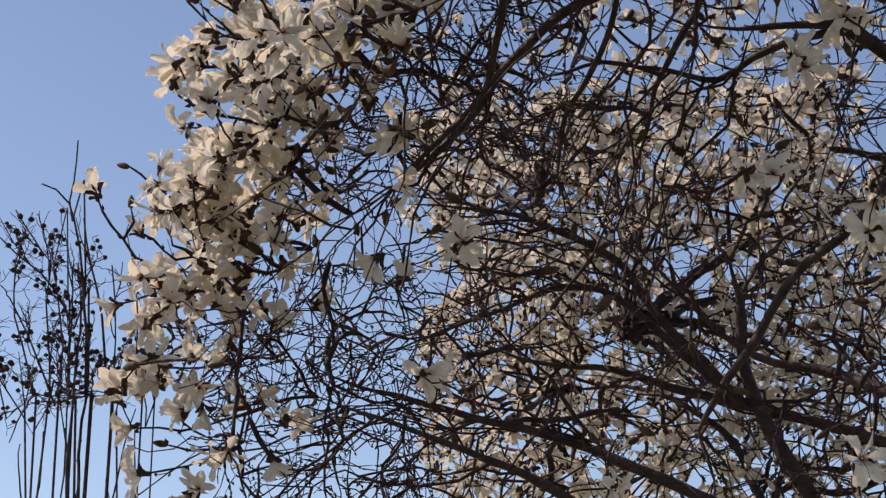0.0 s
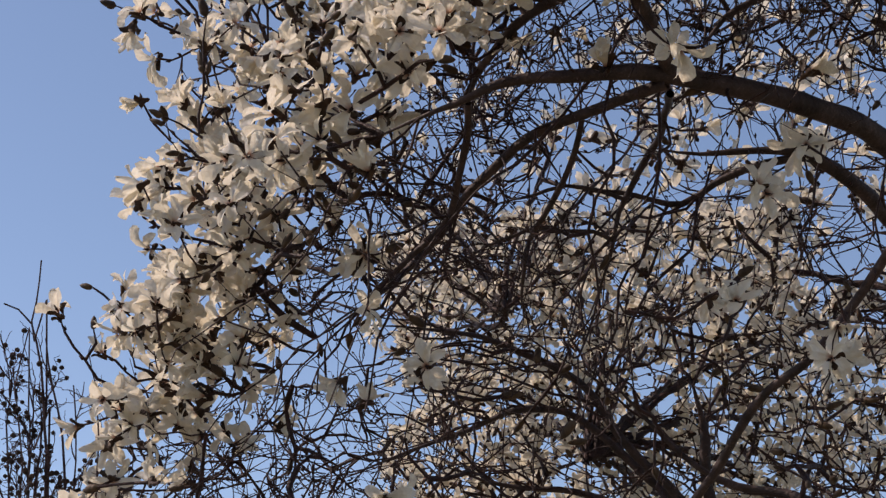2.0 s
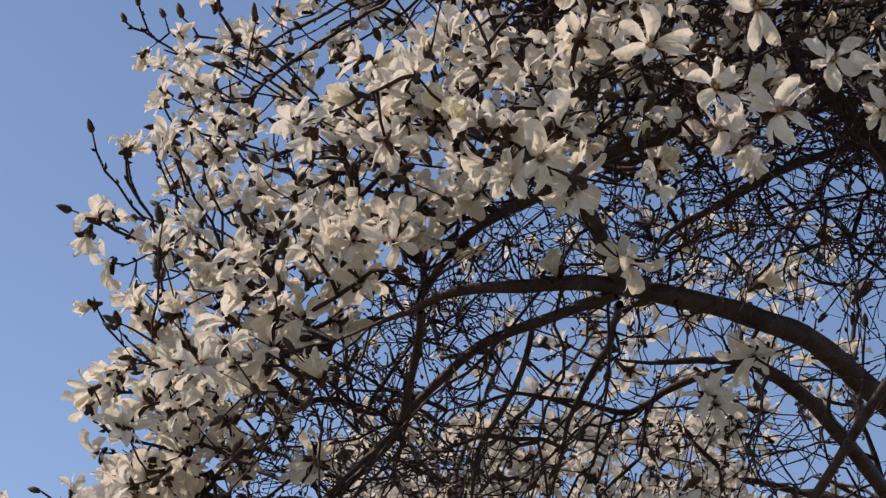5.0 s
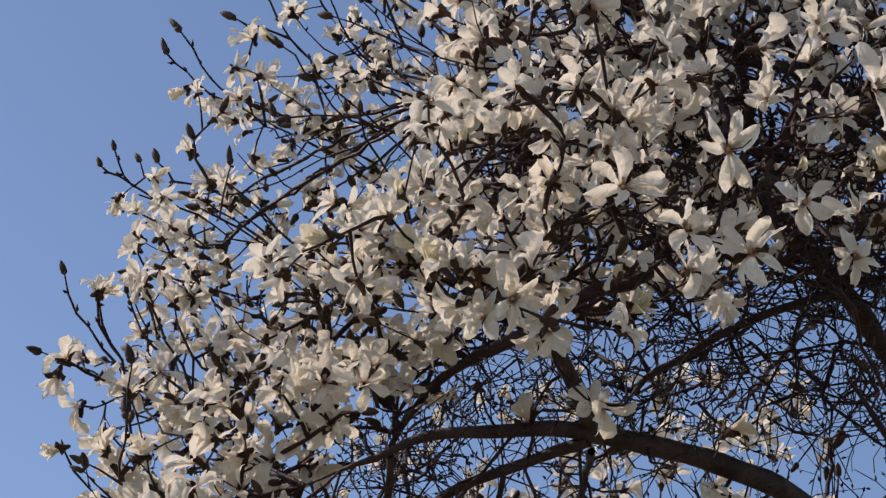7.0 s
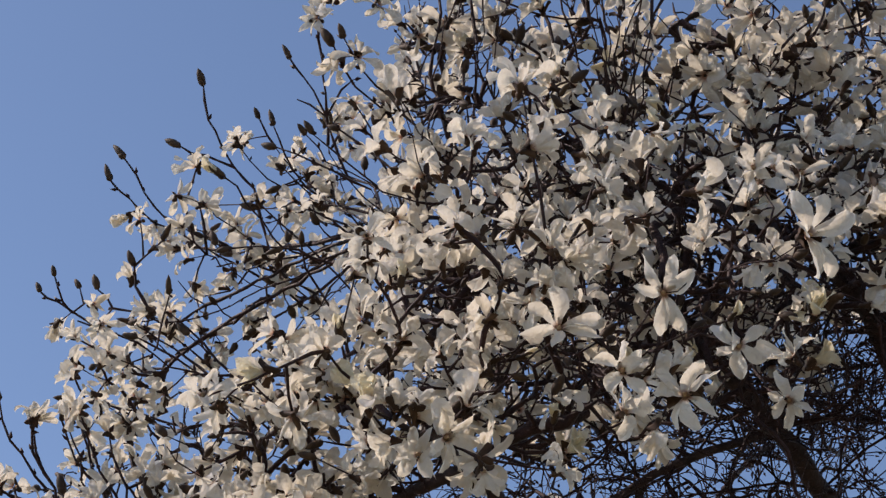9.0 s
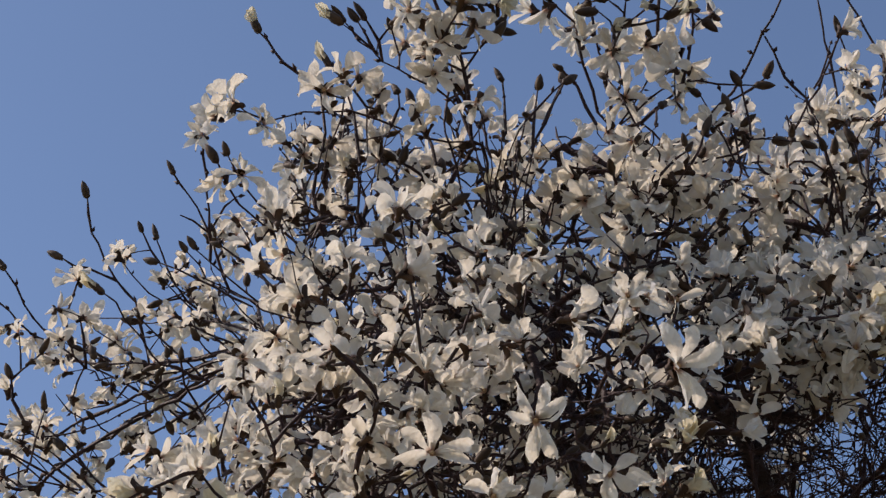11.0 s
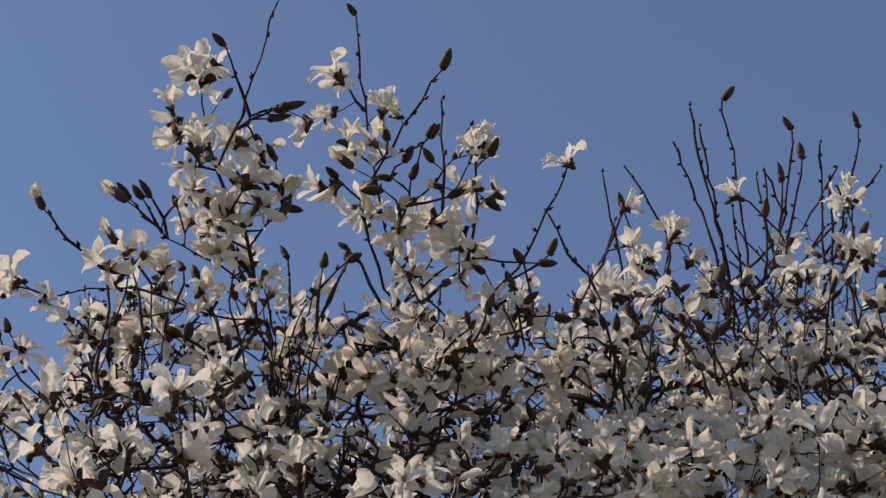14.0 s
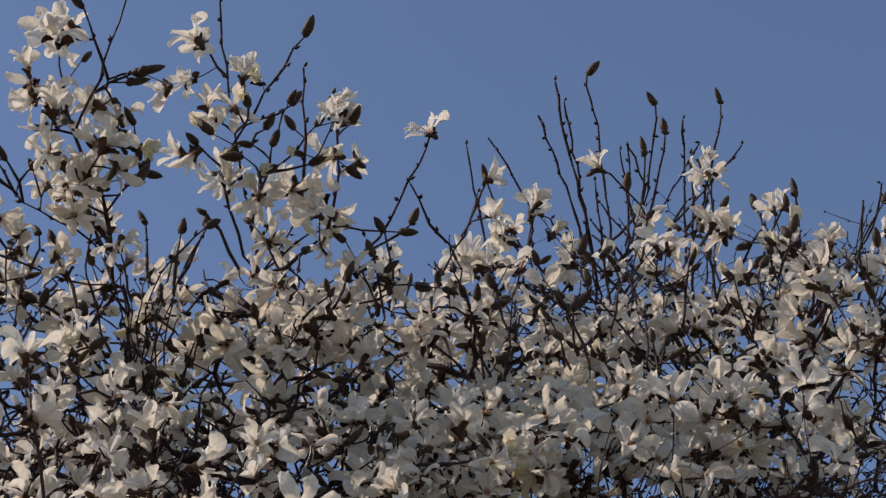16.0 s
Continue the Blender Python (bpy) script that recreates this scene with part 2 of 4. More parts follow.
limb("low", [(8.9, 9.0, 4.90, 0.018), (7.3, 9.9, 4.90, 0.0158), (5.2, 10.8, 4.90, 0.0137), (3.6, 11.5, 4.90, 0.0115), (1.1, 12.1, 4.80, 0.0094), (-1.2, 12.7, 4.70, 0.0072), (-3.8, 13.4, 4.60, 0.0043)])
limb("lowb", [(5.2, 8.9, 4.70, 0.0144), (3.6, 9.8, 4.70, 0.013), (1.9, 10.7, 4.70, 0.0101), (0.3, 11.3, 4.60, 0.0079), (-1.6, 12.0, 4.60, 0.0058), (-3.7, 12.7, 4.50, 0.0036)])
limb("lean", [(13.3, 18.4, 4.00, 0.0096), (12.1, 17.1, 4.05, 0.0096), (10.5, 15.9, 4.10, 0.0096), (9.0, 13.9, 4.20, 0.0096), (7.7, 12.0, 4.30, 0.008), (7.5, 11.5, 4.30, 0.0056)])
limb("second", [(9.2, 9.7, 5.20, 0.0117), (8.5, 11.2, 5.20, 0.0111), (7.7, 12.0, 5.20, 0.0084), (5.8, 12.9, 5.30, 0.0059), (3.3, 12.9, 5.40, 0.0039)])
limb("archb", [(8.3, 24.9, 4.05, 0.009), (8.2, 24.5, 4.25, 0.0088), (7.8, 23.5, 4.42, 0.0082), (7.0, 22.3, 4.5, 0.0075), (6.56, 21.5, 4.5, 0.006), (6.35, 20.7, 4.5, 0.005), (6.0, 19.6, 4.55, 0.004), (5.35, 18.1, 4.6, 0.003)])
limb("hi", [(17.8, 27.2, 4.44, 0.023), (16.7, 29.1, 4.34, 0.021), (15.4, 30.5, 4.29, 0.017), (14.0, 31.6, 4.24, 0.012), (12.0, 32.9, 4.24, 0.008), (9.4, 33.8, 4.29, 0.005)])
limb("himid", [(16.6, 29.05, 4.32, 0.012), (15.5, 28.85, 4.25, 0.0105), (13.9, 28.5, 4.2, 0.0098), (12.7, 28.1, 4.2, 0.0092), (11.2, 27.35, 4.19, 0.0085), (10.1, 26.9, 4.15, 0.0075), (9.4, 26.2, 4.1, 0.006)])
limb("arca", [(6.7, 21.9, 4.5, 0.0055), (5.95, 22.2, 4.48, 0.005), (4.9, 22.35, 4.45, 0.0046), (3.85, 22.05, 4.42, 0.004), (2.75, 21.85, 4.4, 0.003)])
limb("arcb", [(6.35, 20.7, 4.5, 0.0055), (5.75, 21.0, 4.47, 0.0052), (4.7, 21.0, 4.45, 0.0048), (4.0, 21.1, 4.42, 0.0045), (3.3, 20.9, 4.4, 0.004), (2.4, 20.6, 4.4, 0.0035), (1.35, 19.9, 4.4, 0.0028)])
limb("fall", [(1.9, 24.8, 3.95, 0.0075), (1.85, 23.7, 4.0, 0.0078), (1.6, 22.7, 4.05, 0.0078), (1.25, 21.55, 4.1, 0.0075), (0.65, 20.9, 4.12, 0.0068), (-0.25, 20.05, 4.15, 0.006), (-1.1, 19.15, 4.2, 0.005), (-1.75, 18.1, 4.25, 0.004)])
limb("hl", [(7.0, 28.5, 3.94, 0.018), (5.7, 28.1, 3.99, 0.014), (3.9, 27.3, 4.04, 0.011), (2.6, 26.2, 4.09, 0.009), (1.9, 24.9, 4.19, 0.007)])
limb("topa", [(20.3, 31.3, 4.39, 0.022), (19.5, 33.0, 4.34, 0.021), (16.5, 35.2, 4.29, 0.016), (14.0, 35.9, 4.34, 0.01), (12.1, 37.2, 4.44, 0.006), (10.9, 38.0, 4.49, 0.004)])
limb("topb", [(17.4, 34.2, 4.2, 0.011), (16.8, 34.7, 4.16, 0.0105), (15.5, 35.5, 4.16, 0.009), (13.9, 36.7, 4.26, 0.007), (11.9, 37.9, 4.36, 0.005)])
limb("topc", [(16.8, 34.7, 4.26, 0.011), (16.7, 36.7, 4.47, 0.008), (16.5, 38.9, 4.62, 0.006), (16.5, 40.9, 4.67, 0.005)])
limb("topd", [(27.8, 33.2, 4.66, 0.02), (25.7, 34.5, 4.65, 0.016), (24.7, 36.6, 4.86, 0.01), (25.2, 37.7, 5.36, 0.008), (25.7, 39.8, 5.96, 0.006)])
limb("tope", [(35.6, 34.1, 4.98, 0.02), (33.5, 35.9, 4.98, 0.016), (31.5, 36.2, 4.97, 0.013), (29.5, 36.1, 4.97, 0.009)])
# limbs that leave the trunk or its leader out of sight are carried back to it
T = limb_lines["trunk"]


def carry_back(name, height):
    line = limb_lines[name]
    k = int(np.argmin(abs(T[:, 2] - height)))
    a, b = T[k], line[0]
    back = line[0, :3] - line[3, :3]
    back /= np.linalg.norm(back)
    gap = np.linalg.norm(a[:3] - b[:3])
    m1 = b[:3] + back * gap * 0.4
    m0 = a[:3] + (m1 - a[:3]) * 0.35 + np.array([0, 0, 0.1 * gap])
    r = b[3]
    add = smooth_line([[*a[:3], min(T[k, 3] * 0.7, r * 1.6)], [*m0, r * 1.3], [*m1, r * 1.12], b], 0.04)
    limb_lines[name] = np.vstack([add[:-1], line])
    skeleton(add[:, :3], add[:, 3], -1)


for name, height in (("big", 2.9), ("jay", 2.7), ("trunkl", 1.75), ("cross", 2.2), ("rightm", 2.4), ("low", 1.6), ("lowb", 1.45), ("lean", 2.8),
                     ("second", 1.85), ("hi", 3.35), ("topa", 3.65), ("topd", 3.7), ("tope", 3.4)):
    carry_back(name, height)

# ---- twigs: every tip is joined to the nearest wood by a bent twig ----
tips = []                                       # place, kind, lead direction or None
lines = []                                      # twig lines: points, first node


def join(target, kind, droop=0.0, lead=None, crook=0.005, pull=0.6, among=None):
    n = among or join.n
    to = target - join.P[:n]
    dist = np.linalg.norm(to, axis=1) + 1e-9
    turn = (to * join.D[:n]).sum(1) / dist
    i = int(np.argmin(dist * (1.45 - 0.45 * turn)))
    p0, L = join.P[i], dist[i]
    way = (target - p0) / L
    wild = 0.5 if kind in ("bare", "inner") else 0.24
    d0 = join.D[i] * 0.7 + way * 0.7 + rng.normal(0, wild, 3)
    d0 /= np.linalg.norm(d0)
    d1 = way * 0.8 + np.array([0, 0, 0.45 - droop]) + rng.normal(0, wild * 1.2, 3) if lead is None else lead
    d1 = d1 / np.linalg.norm(d1)
    n = max(3, int(L / 0.038) + 1)
    s = np.linspace(0, 1, n)[:, None]
    h = (2 * s ** 3 - 3 * s ** 2 + 1) * p0 + (s ** 3 - 2 * s ** 2 + s) * d0 * L * pull + (-2 * s ** 3 + 3 * s ** 2) * target + (s ** 3 - s ** 2) * d1 * L * pull
    h[1:-1] += rng.normal(0, crook * min(1.0, L / 0.25), (n - 2, 3))
    if kind in ("bare", "inner") and n > 4:
        reach = np.arange(n)[:, None] * 0.038
        swing = sum(rng.normal(0, 1, 3) * 0.011 / q * np.sin(reach / (0.05 / q) + rng.uniform(0, 6.3, 3)) for q in (1, 2))
        h += swing * np.minimum(1, np.minimum(s, 1 - s) * 4)
    push(h, i, kind)


def push(h, parent, kind):
    n = len(h)
    d = np.gradient(h, axis=0)
    d /= np.linalg.norm(d, axis=1)[:, None] + 1e-9
    base = join.n
    if base + n > len(join.P):
        join.P, join.D = np.vstack([join.P, np.zeros_like(join.P)]), np.vstack([join.D, np.zeros_like(join.D)])
        join.par, join.cnt = np.concatenate([join.par, np.zeros_like(join.par)]), np.concatenate([join.cnt, np.zeros_like(join.cnt)])
    join.P[base:base + n - 1], join.D[base:base + n - 1] = h[1:], d[1:]
    join.par[base:base + n - 1] = np.concatenate([[parent], np.arange(base, base + n - 2)])
    join.n += n - 1
    lines.append((parent, base, n - 1))
    tips.append((h[-1], d[-1], kind))
    join.cnt[base + n - 2] += 1




def bough(start, way, length, sag, r):
    """A long side branch that leaves a limb and bends over, for smaller twigs to grow on."""
    k = max(6, int(length / 0.045))
    q = np.linspace(0, 1, k)[:, None]
    line = np.asarray(start) + np.asarray(way) * length * q + np.array([0, 0, -1.0]) * sag * q ** 2
    line += sum(rng.normal(0, 1, 3) * 0.022 / w_ * np.sin(q * length / (0.08 / w_) + rng.uniform(0, 6.3, 3)) for w_ in (1, 2, 3)) * np.minimum(1, q * 5)
    radii = r * np.linspace(1, 0.45, k)
    skeleton(line, radii, -1)
    boughs.append((line, radii))


boughs = []
for name, count, way, spread, long_, sag in (("under", 5, (-0.62, -0.1, -0.6), 0.34, (0.3, 0.7), 0.10), ("fall", 3, (-0.7, -0.1, -0.55), 0.34, (0.25, 0.5), 0.08),
                                              ("big", 7, (-0.35, 0.1, -0.8), 0.3, (0.35, 0.75), 0.05), ("jaylow", 6, (-0.4, 0.0, -0.8), 0.3, (0.3, 0.6), 0.05),
                                              ("updiag", 9, (-0.85, -0.2, 0.2), 0.3, (0.4, 0.8), 0.12), ("updiagb", 9, (-0.85, -0.2, -0.05), 0.3, (0.4, 0.8), 0.12),
                                              ("low", 12, (-0.9, -0.2, 0.25), 0.3, (0.4, 0.8), 0.14), ("lowb", 12, (-0.9, -0.2, 0.1), 0.3, (0.4, 0.8), 0.14),
                                              ("cross", 8, (-0.7, -0.1, 0.4), 0.35, (0.3, 0.7), 0.1), ("rightm", 8, (-0.5, -0.1, 0.6), 0.35, (0.3, 0.7), 0.1),
                                              ("hi", 10, (-0.6, 0.0, 0.3), 0.4, (0.3, 0.6), 0.06), ("himid", 8, (-0.3, 0.1, 0.6), 0.4, (0.25, 0.5), 0.05), ("topa", 8, (-0.5, 0.2, 0.5), 0.4, (0.3, 0.6), 0.06)):
    line = limb_lines[name]
    for _q in range(count):
        k = int(rng.integers(len(line) // 3, len(line)))
        d = np.array(way) + rng.normal(0, spread, 3)
        bough(line[k, :3], d / np.linalg.norm(d), rng.uniform(*long_), sag * rng.uniform(0.3, 1.6), min(line[k, 3] * 0.75, rng.uniform(0.0026, 0.0046)))

N0 = len(nodes)
join.P, join.D = np.zeros((200000, 3)), np.zeros((200000, 3))
join.par, join.cnt = np.full(200000, -1), np.zeros(200000)
join.P[:N0], join.D[:N0], join.n = np.array(nodes), np.array(node_dir), N0

shoots = []                                      # first node and length of each free-standing shoot
waiting = []                                     # named shoots and blooms, joined first


def shoot(kind, distance, *way):
    """A shoot that stands out against the sky: bearings and elevations from its foot to its tip."""
    ctrl = np.array([spot(b, e, distance + 0.02 * k) for k, (b, e) in enumerate(way)])
    line = smooth_line(ctrl, 0.04) if len(ctrl) > 2 else np.linspace(ctrl[0], ctrl[1], max(3, int(np.linalg.norm(ctrl[1] - ctrl[0]) / 0.04)))
    line[1:-1] += rng.normal(0, 0.0036, (len(line) - 2, 3))
    lead = line[1] - line[0]
    gap = np.linalg.norm(join.P[:join.n] - line[0], axis=1)
    foot = int(np.argmin(gap))
    if gap[foot] > 0.07:
        join(line[0], "none", lead=lead / np.linalg.norm(lead), among=N0)
        foot = join.n - 1
    else:
        line[0] = join.P[foot]
    shoots.append((join.n, len(line) - 1, distance))
    push(line, foot, {"b": "bud", "f": "flower", "n": "none"}[kind])


def rise(foot, way, length, distance, kind):
    """A free shoot from a foot in the crown, joined back to the nearest limb."""
    q = np.linspace(0, 1, max(4, int(length / 0.04)))[:, None]
    line = foot + way * length * q + rng.normal(0, 0.1, 3) * length * q ** 2
    line[1:-1] += rng.normal(0, 0.003, (len(line) - 2, 3))
    join(line[0], "none", lead=way, among=N0)
    shoots.append((join.n, len(line) - 1, distance))
    push(line, join.n - 1, kind)


def bloom(distance, *places, kind="flower"):
    for b, e in places:
        waiting.append((np.array(spot(b, e, distance + rng.normal(0, 0.08))), kind, True))
        if kind == "flower" and rng.uniform() < 0.85:
            waiting.append((np.array(spot(b + rng.normal(0, 0.45), e + rng.normal(0, 0.4), distance + rng.normal(0, 0.1))), "flower", True))


def bud(distance, *places):
    for b, e in places:
        waiting.append((np.array(spot(b, e, distance + rng.normal(0, 0.05))), "bud", True))


shoot("b", 4.40, (-7.79, 18.41), (-8.82, 18.69), (-9.52, 19.13))
shoot("f", 4.40, (-8.71, 16.34), (-9.66, 17.03), (-10.29, 17.81), (-10.49, 18.36))
shoot("f", 4.30, (-6.33, 20.66), (-7.55, 20.85), (-8.20, 21.52))
shoot("f", 4.30, (-6.15, 20.34), (-7.01, 20.34), (-7.87, 20.34))
shoot("b", 4.20, (-6.24, 22.93), (-6.95, 23.30), (-7.64, 23.91))
shoot("b", 4.40, (-7.04, 16.57), (-7.89, 16.86), (-8.21, 17.21))
shoot("f", 4.40, (-7.70, 16.30), (-8.40, 16.84), (-9.12, 17.27))
shoot("b", 4.40, (-9.26, 17.37), (-9.42, 17.93))
shoot("f", 4.40, (-5.12, 14.34), (-6.10, 13.67), (-7.59, 13.47), (-9.13, 13.42))
shoot("f", 4.40, (-5.23, 12.39), (-6.38, 12.04), (-7.68, 11.69), (-9.07, 11.68))
shoot("b", 4.40, (-5.38, 11.58), (-6.68, 11.07), (-8.02, 11.23))
shoot("f", 4.40, (-5.53, 11.09), (-7.48, 10.70), (-8.76, 10.38))
shoot("f", 4.40, (-6.51, 15.94), (-8.18, 15.64), (-9.73, 15.17))
shoot("b", 4.39, (-6.64, 26.49), (-7.43, 27.50), (-8.40, 28.40), (-8.94, 29.41))
shoot("f", 4.39, (-6.30, 26.83), (-7.25, 27.59), (-7.81, 29.01))
shoot("f", 4.29, (-4.83, 26.44), (-5.98, 27.52), (-6.71, 29.02))
shoot("f", 4.29, (-4.29, 26.62), (-5.44, 27.71), (-6.31, 29.37))
shoot("f", 4.29, (-3.94, 26.96), (-4.90, 27.90), (-5.32, 28.86))
shoot("b", 4.39, (-6.44, 26.17), (-7.73, 26.67), (-9.35, 27.16))
shoot("f", 4.39, (-6.45, 26.34), (-7.14, 25.89), (-8.02, 25.76))
shoot("f", 4.38, (-6.26, 23.08), (-7.33, 23.44), (-8.38, 24.52))
shoot("f", 4.28, (-6.13, 20.75), (-7.69, 20.92), (-8.34, 21.62))
shoot("b", 4.99, (-2.68, 34.15), (-4.13, 35.04), (-4.99, 35.80), (-5.88, 36.65))
shoot("b", 4.99, (-4.09, 34.64), (-5.56, 35.51), (-6.27, 35.97))
shoot("n", 4.99, (1.91, 32.27), (-0.88, 33.67), (-2.69, 34.32))
shoot("f", 4.99, (-3.31, 34.69), (-3.58, 35.65), (-3.31, 36.64))
shoot("f", 4.99, (-2.70, 34.48), (-3.08, 35.52))
shoot("n", 4.79, (0.41, 30.93), (-3.01, 30.79), (-4.77, 31.42), (-6.81, 31.91))
shoot("b", 4.79, (-6.51, 31.78), (-7.53, 32.34), (-8.13, 32.59))
shoot("b", 4.79, (-6.71, 31.84), (-7.35, 32.44), (-7.75, 33.08))
shoot("b", 4.79, (-6.49, 31.94), (-6.86, 32.84))
shoot("b", 4.79, (-4.27, 32.19), (-5.63, 32.42), (-6.25, 32.86))
shoot("b", 4.79, (-4.38, 32.34), (-4.93, 33.12), (-5.13, 33.63))
shoot("f", 4.39, (-6.86, 27.37), (-7.68, 28.19), (-7.81, 28.99))
shoot("b", 4.39, (-5.31, 27.24), (-6.29, 27.98), (-6.86, 29.04))
shoot("f", 4.39, (-4.92, 26.94), (-5.73, 27.86), (-6.45, 29.43))
shoot("b", 5.19, (-0.52, 34.24), (-1.02, 35.69), (-2.01, 36.78), (-3.05, 38.02), (-3.35, 38.94))
shoot("b", 5.19, (-2.01, 36.78), (-3.05, 36.96), (-3.96, 37.17))
shoot("b", 5.09, (-0.52, 37.36), (-1.20, 38.17))
shoot("b", 4.99, (2.32, 35.50), (0.67, 36.27), (-0.20, 37.21), (-0.67, 38.01))
shoot("b", 4.59, (1.78, 34.11), (0.78, 34.33), (0.12, 34.71))
shoot("b", 4.39, (4.74, 38.18), (3.04, 39.46), (1.83, 40.70))
shoot("f", 4.65, (1.37, 37.60), (1.16, 39.05), (0.78, 41.24))
shoot("b", 4.55, (4.55, 37.91), (3.04, 38.85), (1.92, 39.78), (1.43, 40.44))
shoot("b", 4.65, (1.26, 38.73), (0.24, 39.49), (-0.17, 39.98))
shoot("n", 4.65, (1.26, 38.73), (0.15, 38.86))
shoot("n", 4.65, (1.26, 38.73), (2.22, 39.52))
shoot("f", 4.37, (11.20, 41.26), (9.45, 41.46), (7.47, 41.96), (5.49, 42.10), (3.32, 41.86), (1.67, 42.08))
shoot("b", 4.36, (5.91, 42.76), (4.33, 43.21), (3.40, 43.83), (2.82, 44.30))
shoot("b", 4.37, (11.42, 41.26), (10.58, 42.43), (9.03, 43.11), (7.68, 43.60), (6.77, 44.25), (6.21, 44.70))
shoot("b", 4.37, (7.91, 43.69), (7.10, 44.78))
shoot("n", 4.36, (11.18, 40.93), (11.17, 43.08), (10.43, 44.41), (9.78, 45.56), (9.22, 46.87), (9.13, 48.17))
shoot("b", 4.37, (9.66, 45.56), (10.52, 46.70), (11.61, 48.78), (12.67, 50.49))
shoot("b", 4.37, (10.52, 46.61), (11.27, 47.17), (12.19, 47.34))
shoot("b", 4.38, (10.65, 46.94), (11.86, 47.06))
shoot("b", 4.37, (11.31, 43.57), (11.79, 43.96), (12.37, 44.52))
shoot("b", 4.67, (16.47, 40.42), (16.52, 42.57), (16.26, 44.07), (16.08, 45.40), (15.92, 46.88), (15.87, 49.74))
shoot("b", 4.68, (16.20, 45.39), (17.53, 46.44), (19.36, 47.92))
shoot("n", 4.68, (16.02, 46.71), (15.31, 47.73), (14.99, 48.15))
shoot("b", 4.68, (16.60, 43.22), (17.30, 44.16), (18.43, 44.72), (19.35, 45.33))
shoot("n", 4.68, (18.53, 43.23), (18.94, 45.01), (19.20, 47.08))
shoot("n", 4.68, (19.39, 42.33), (20.13, 43.91), (20.25, 46.20))
shoot("f", 4.88, (19.53, 40.94), (21.24, 41.92), (22.68, 43.40), (23.89, 44.64))
shoot("b", 4.88, (20.23, 41.20), (21.43, 41.73), (22.50, 42.10))
shoot("n", 4.88, (24.09, 40.90), (23.29, 42.16), (22.77, 43.30))
shoot("f", 5.18, (23.00, 40.31), (24.68, 41.90), (25.27, 42.64), (25.67, 42.99))
shoot("n", 5.59, (24.94, 40.79), (24.88, 42.28), (24.89, 44.02))
shoot("n", 5.79, (26.83, 41.94), (26.19, 43.20), (25.72, 44.10))
shoot("n", 6.19, (28.36, 38.36), (28.68, 40.98), (28.55, 43.51), (28.68, 45.24))
shoot("n", 6.19, (28.20, 38.55), (28.36, 41.37), (28.03, 42.93), (27.71, 44.40))
shoot("n", 6.19, (28.61, 38.48), (28.68, 40.98), (28.79, 42.80), (28.86, 44.63))
shoot("b", 6.20, (29.37, 38.18), (29.52, 40.83), (29.86, 43.29), (29.99, 45.19))
shoot("b", 6.20, (29.85, 39.77), (31.14, 41.04), (32.42, 42.97))
shoot("b", 6.20, (29.60, 39.65), (31.19, 41.53), (32.36, 43.85))
shoot("n", 6.20, (30.36, 40.01), (31.14, 41.71), (30.92, 42.89))
shoot("n", 6.20, (31.46, 37.79), (32.42, 40.61), (33.25, 43.27))
shoot("b", 6.21, (32.62, 40.24), (33.87, 41.82), (34.82, 43.36))
shoot("f", 5.79, (26.26, 38.76), (26.55, 40.72), (26.98, 41.90))
shoot("n", 6.02, (38.23, 38.26), (38.81, 39.46))
shoot("n", 6.02, (37.57, 37.93), (38.87, 38.77), (39.66, 39.82))
shoot("b", 6.01, (35.98, 38.16), (36.22, 39.28), (36.57, 40.24))
shoot("f", 5.81, (36.15, 36.81), (34.70, 38.49), (36.07, 40.06))
shoot("b", 5.61, (32.34, 40.05), (33.26, 40.19), (33.93, 40.52))
shoot("b", 4.35, (11.15, 47.44), (10.53, 48.26), (10.24, 49.16))
shoot("b", 4.35, (10.84, 46.95), (11.57, 47.18), (12.42, 47.36))
shoot("b", 4.34, (7.91, 43.52), (6.89, 44.16), (6.15, 44.67))
shoot("b", 4.34, (8.02, 43.44), (7.23, 44.17), (6.76, 44.73))
shoot("b", 4.34, (10.47, 42.85), (11.41, 43.82), (12.22, 44.21))
shoot("b", 4.65, (15.96, 45.01), (16.68, 45.13), (17.30, 45.41))
shoot("b", 4.65, (16.02, 45.50), (17.22, 45.67), (18.47, 46.02))
shoot("b", 4.65, (16.62, 41.15), (18.07, 42.03), (19.48, 42.41), (22.10, 42.00))
shoot("f", 5.39, (26.03, 39.35), (26.67, 40.84), (26.99, 41.67))
shoot("b", 5.49, (27.66, 39.07), (26.68, 40.36), (25.84, 41.73), (25.48, 42.78))
shoot("b", 5.50, (28.00, 40.82), (27.66, 41.21), (27.39, 41.59))
shoot("n", 5.80, (29.45, 38.71), (30.55, 39.42), (31.72, 40.33), (32.71, 41.02))
shoot("b", 5.80, (28.87, 40.17), (30.01, 40.54), (31.03, 41.35), (31.60, 42.55))
shoot("n", 5.80, (30.68, 38.48), (30.69, 39.84), (30.53, 40.78), (31.05, 43.00))
shoot("b", 5.50, (32.95, 38.08), (33.12, 39.40), (32.99, 40.17))
shoot("b", 5.51, (33.29, 38.00), (33.27, 38.92), (33.42, 39.62))
shoot("b", 5.51, (33.46, 38.30), (34.26, 38.93), (35.25, 39.72), (35.27, 40.16))
shoot("b", 5.51, (36.42, 37.52), (36.37, 38.99), (36.35, 40.03))
shoot("b", 5.51, (36.34, 39.12), (36.65, 39.50), (36.75, 40.26))
shoot("n", 5.51, (35.31, 38.34), (35.32, 39.14), (35.39, 39.68))
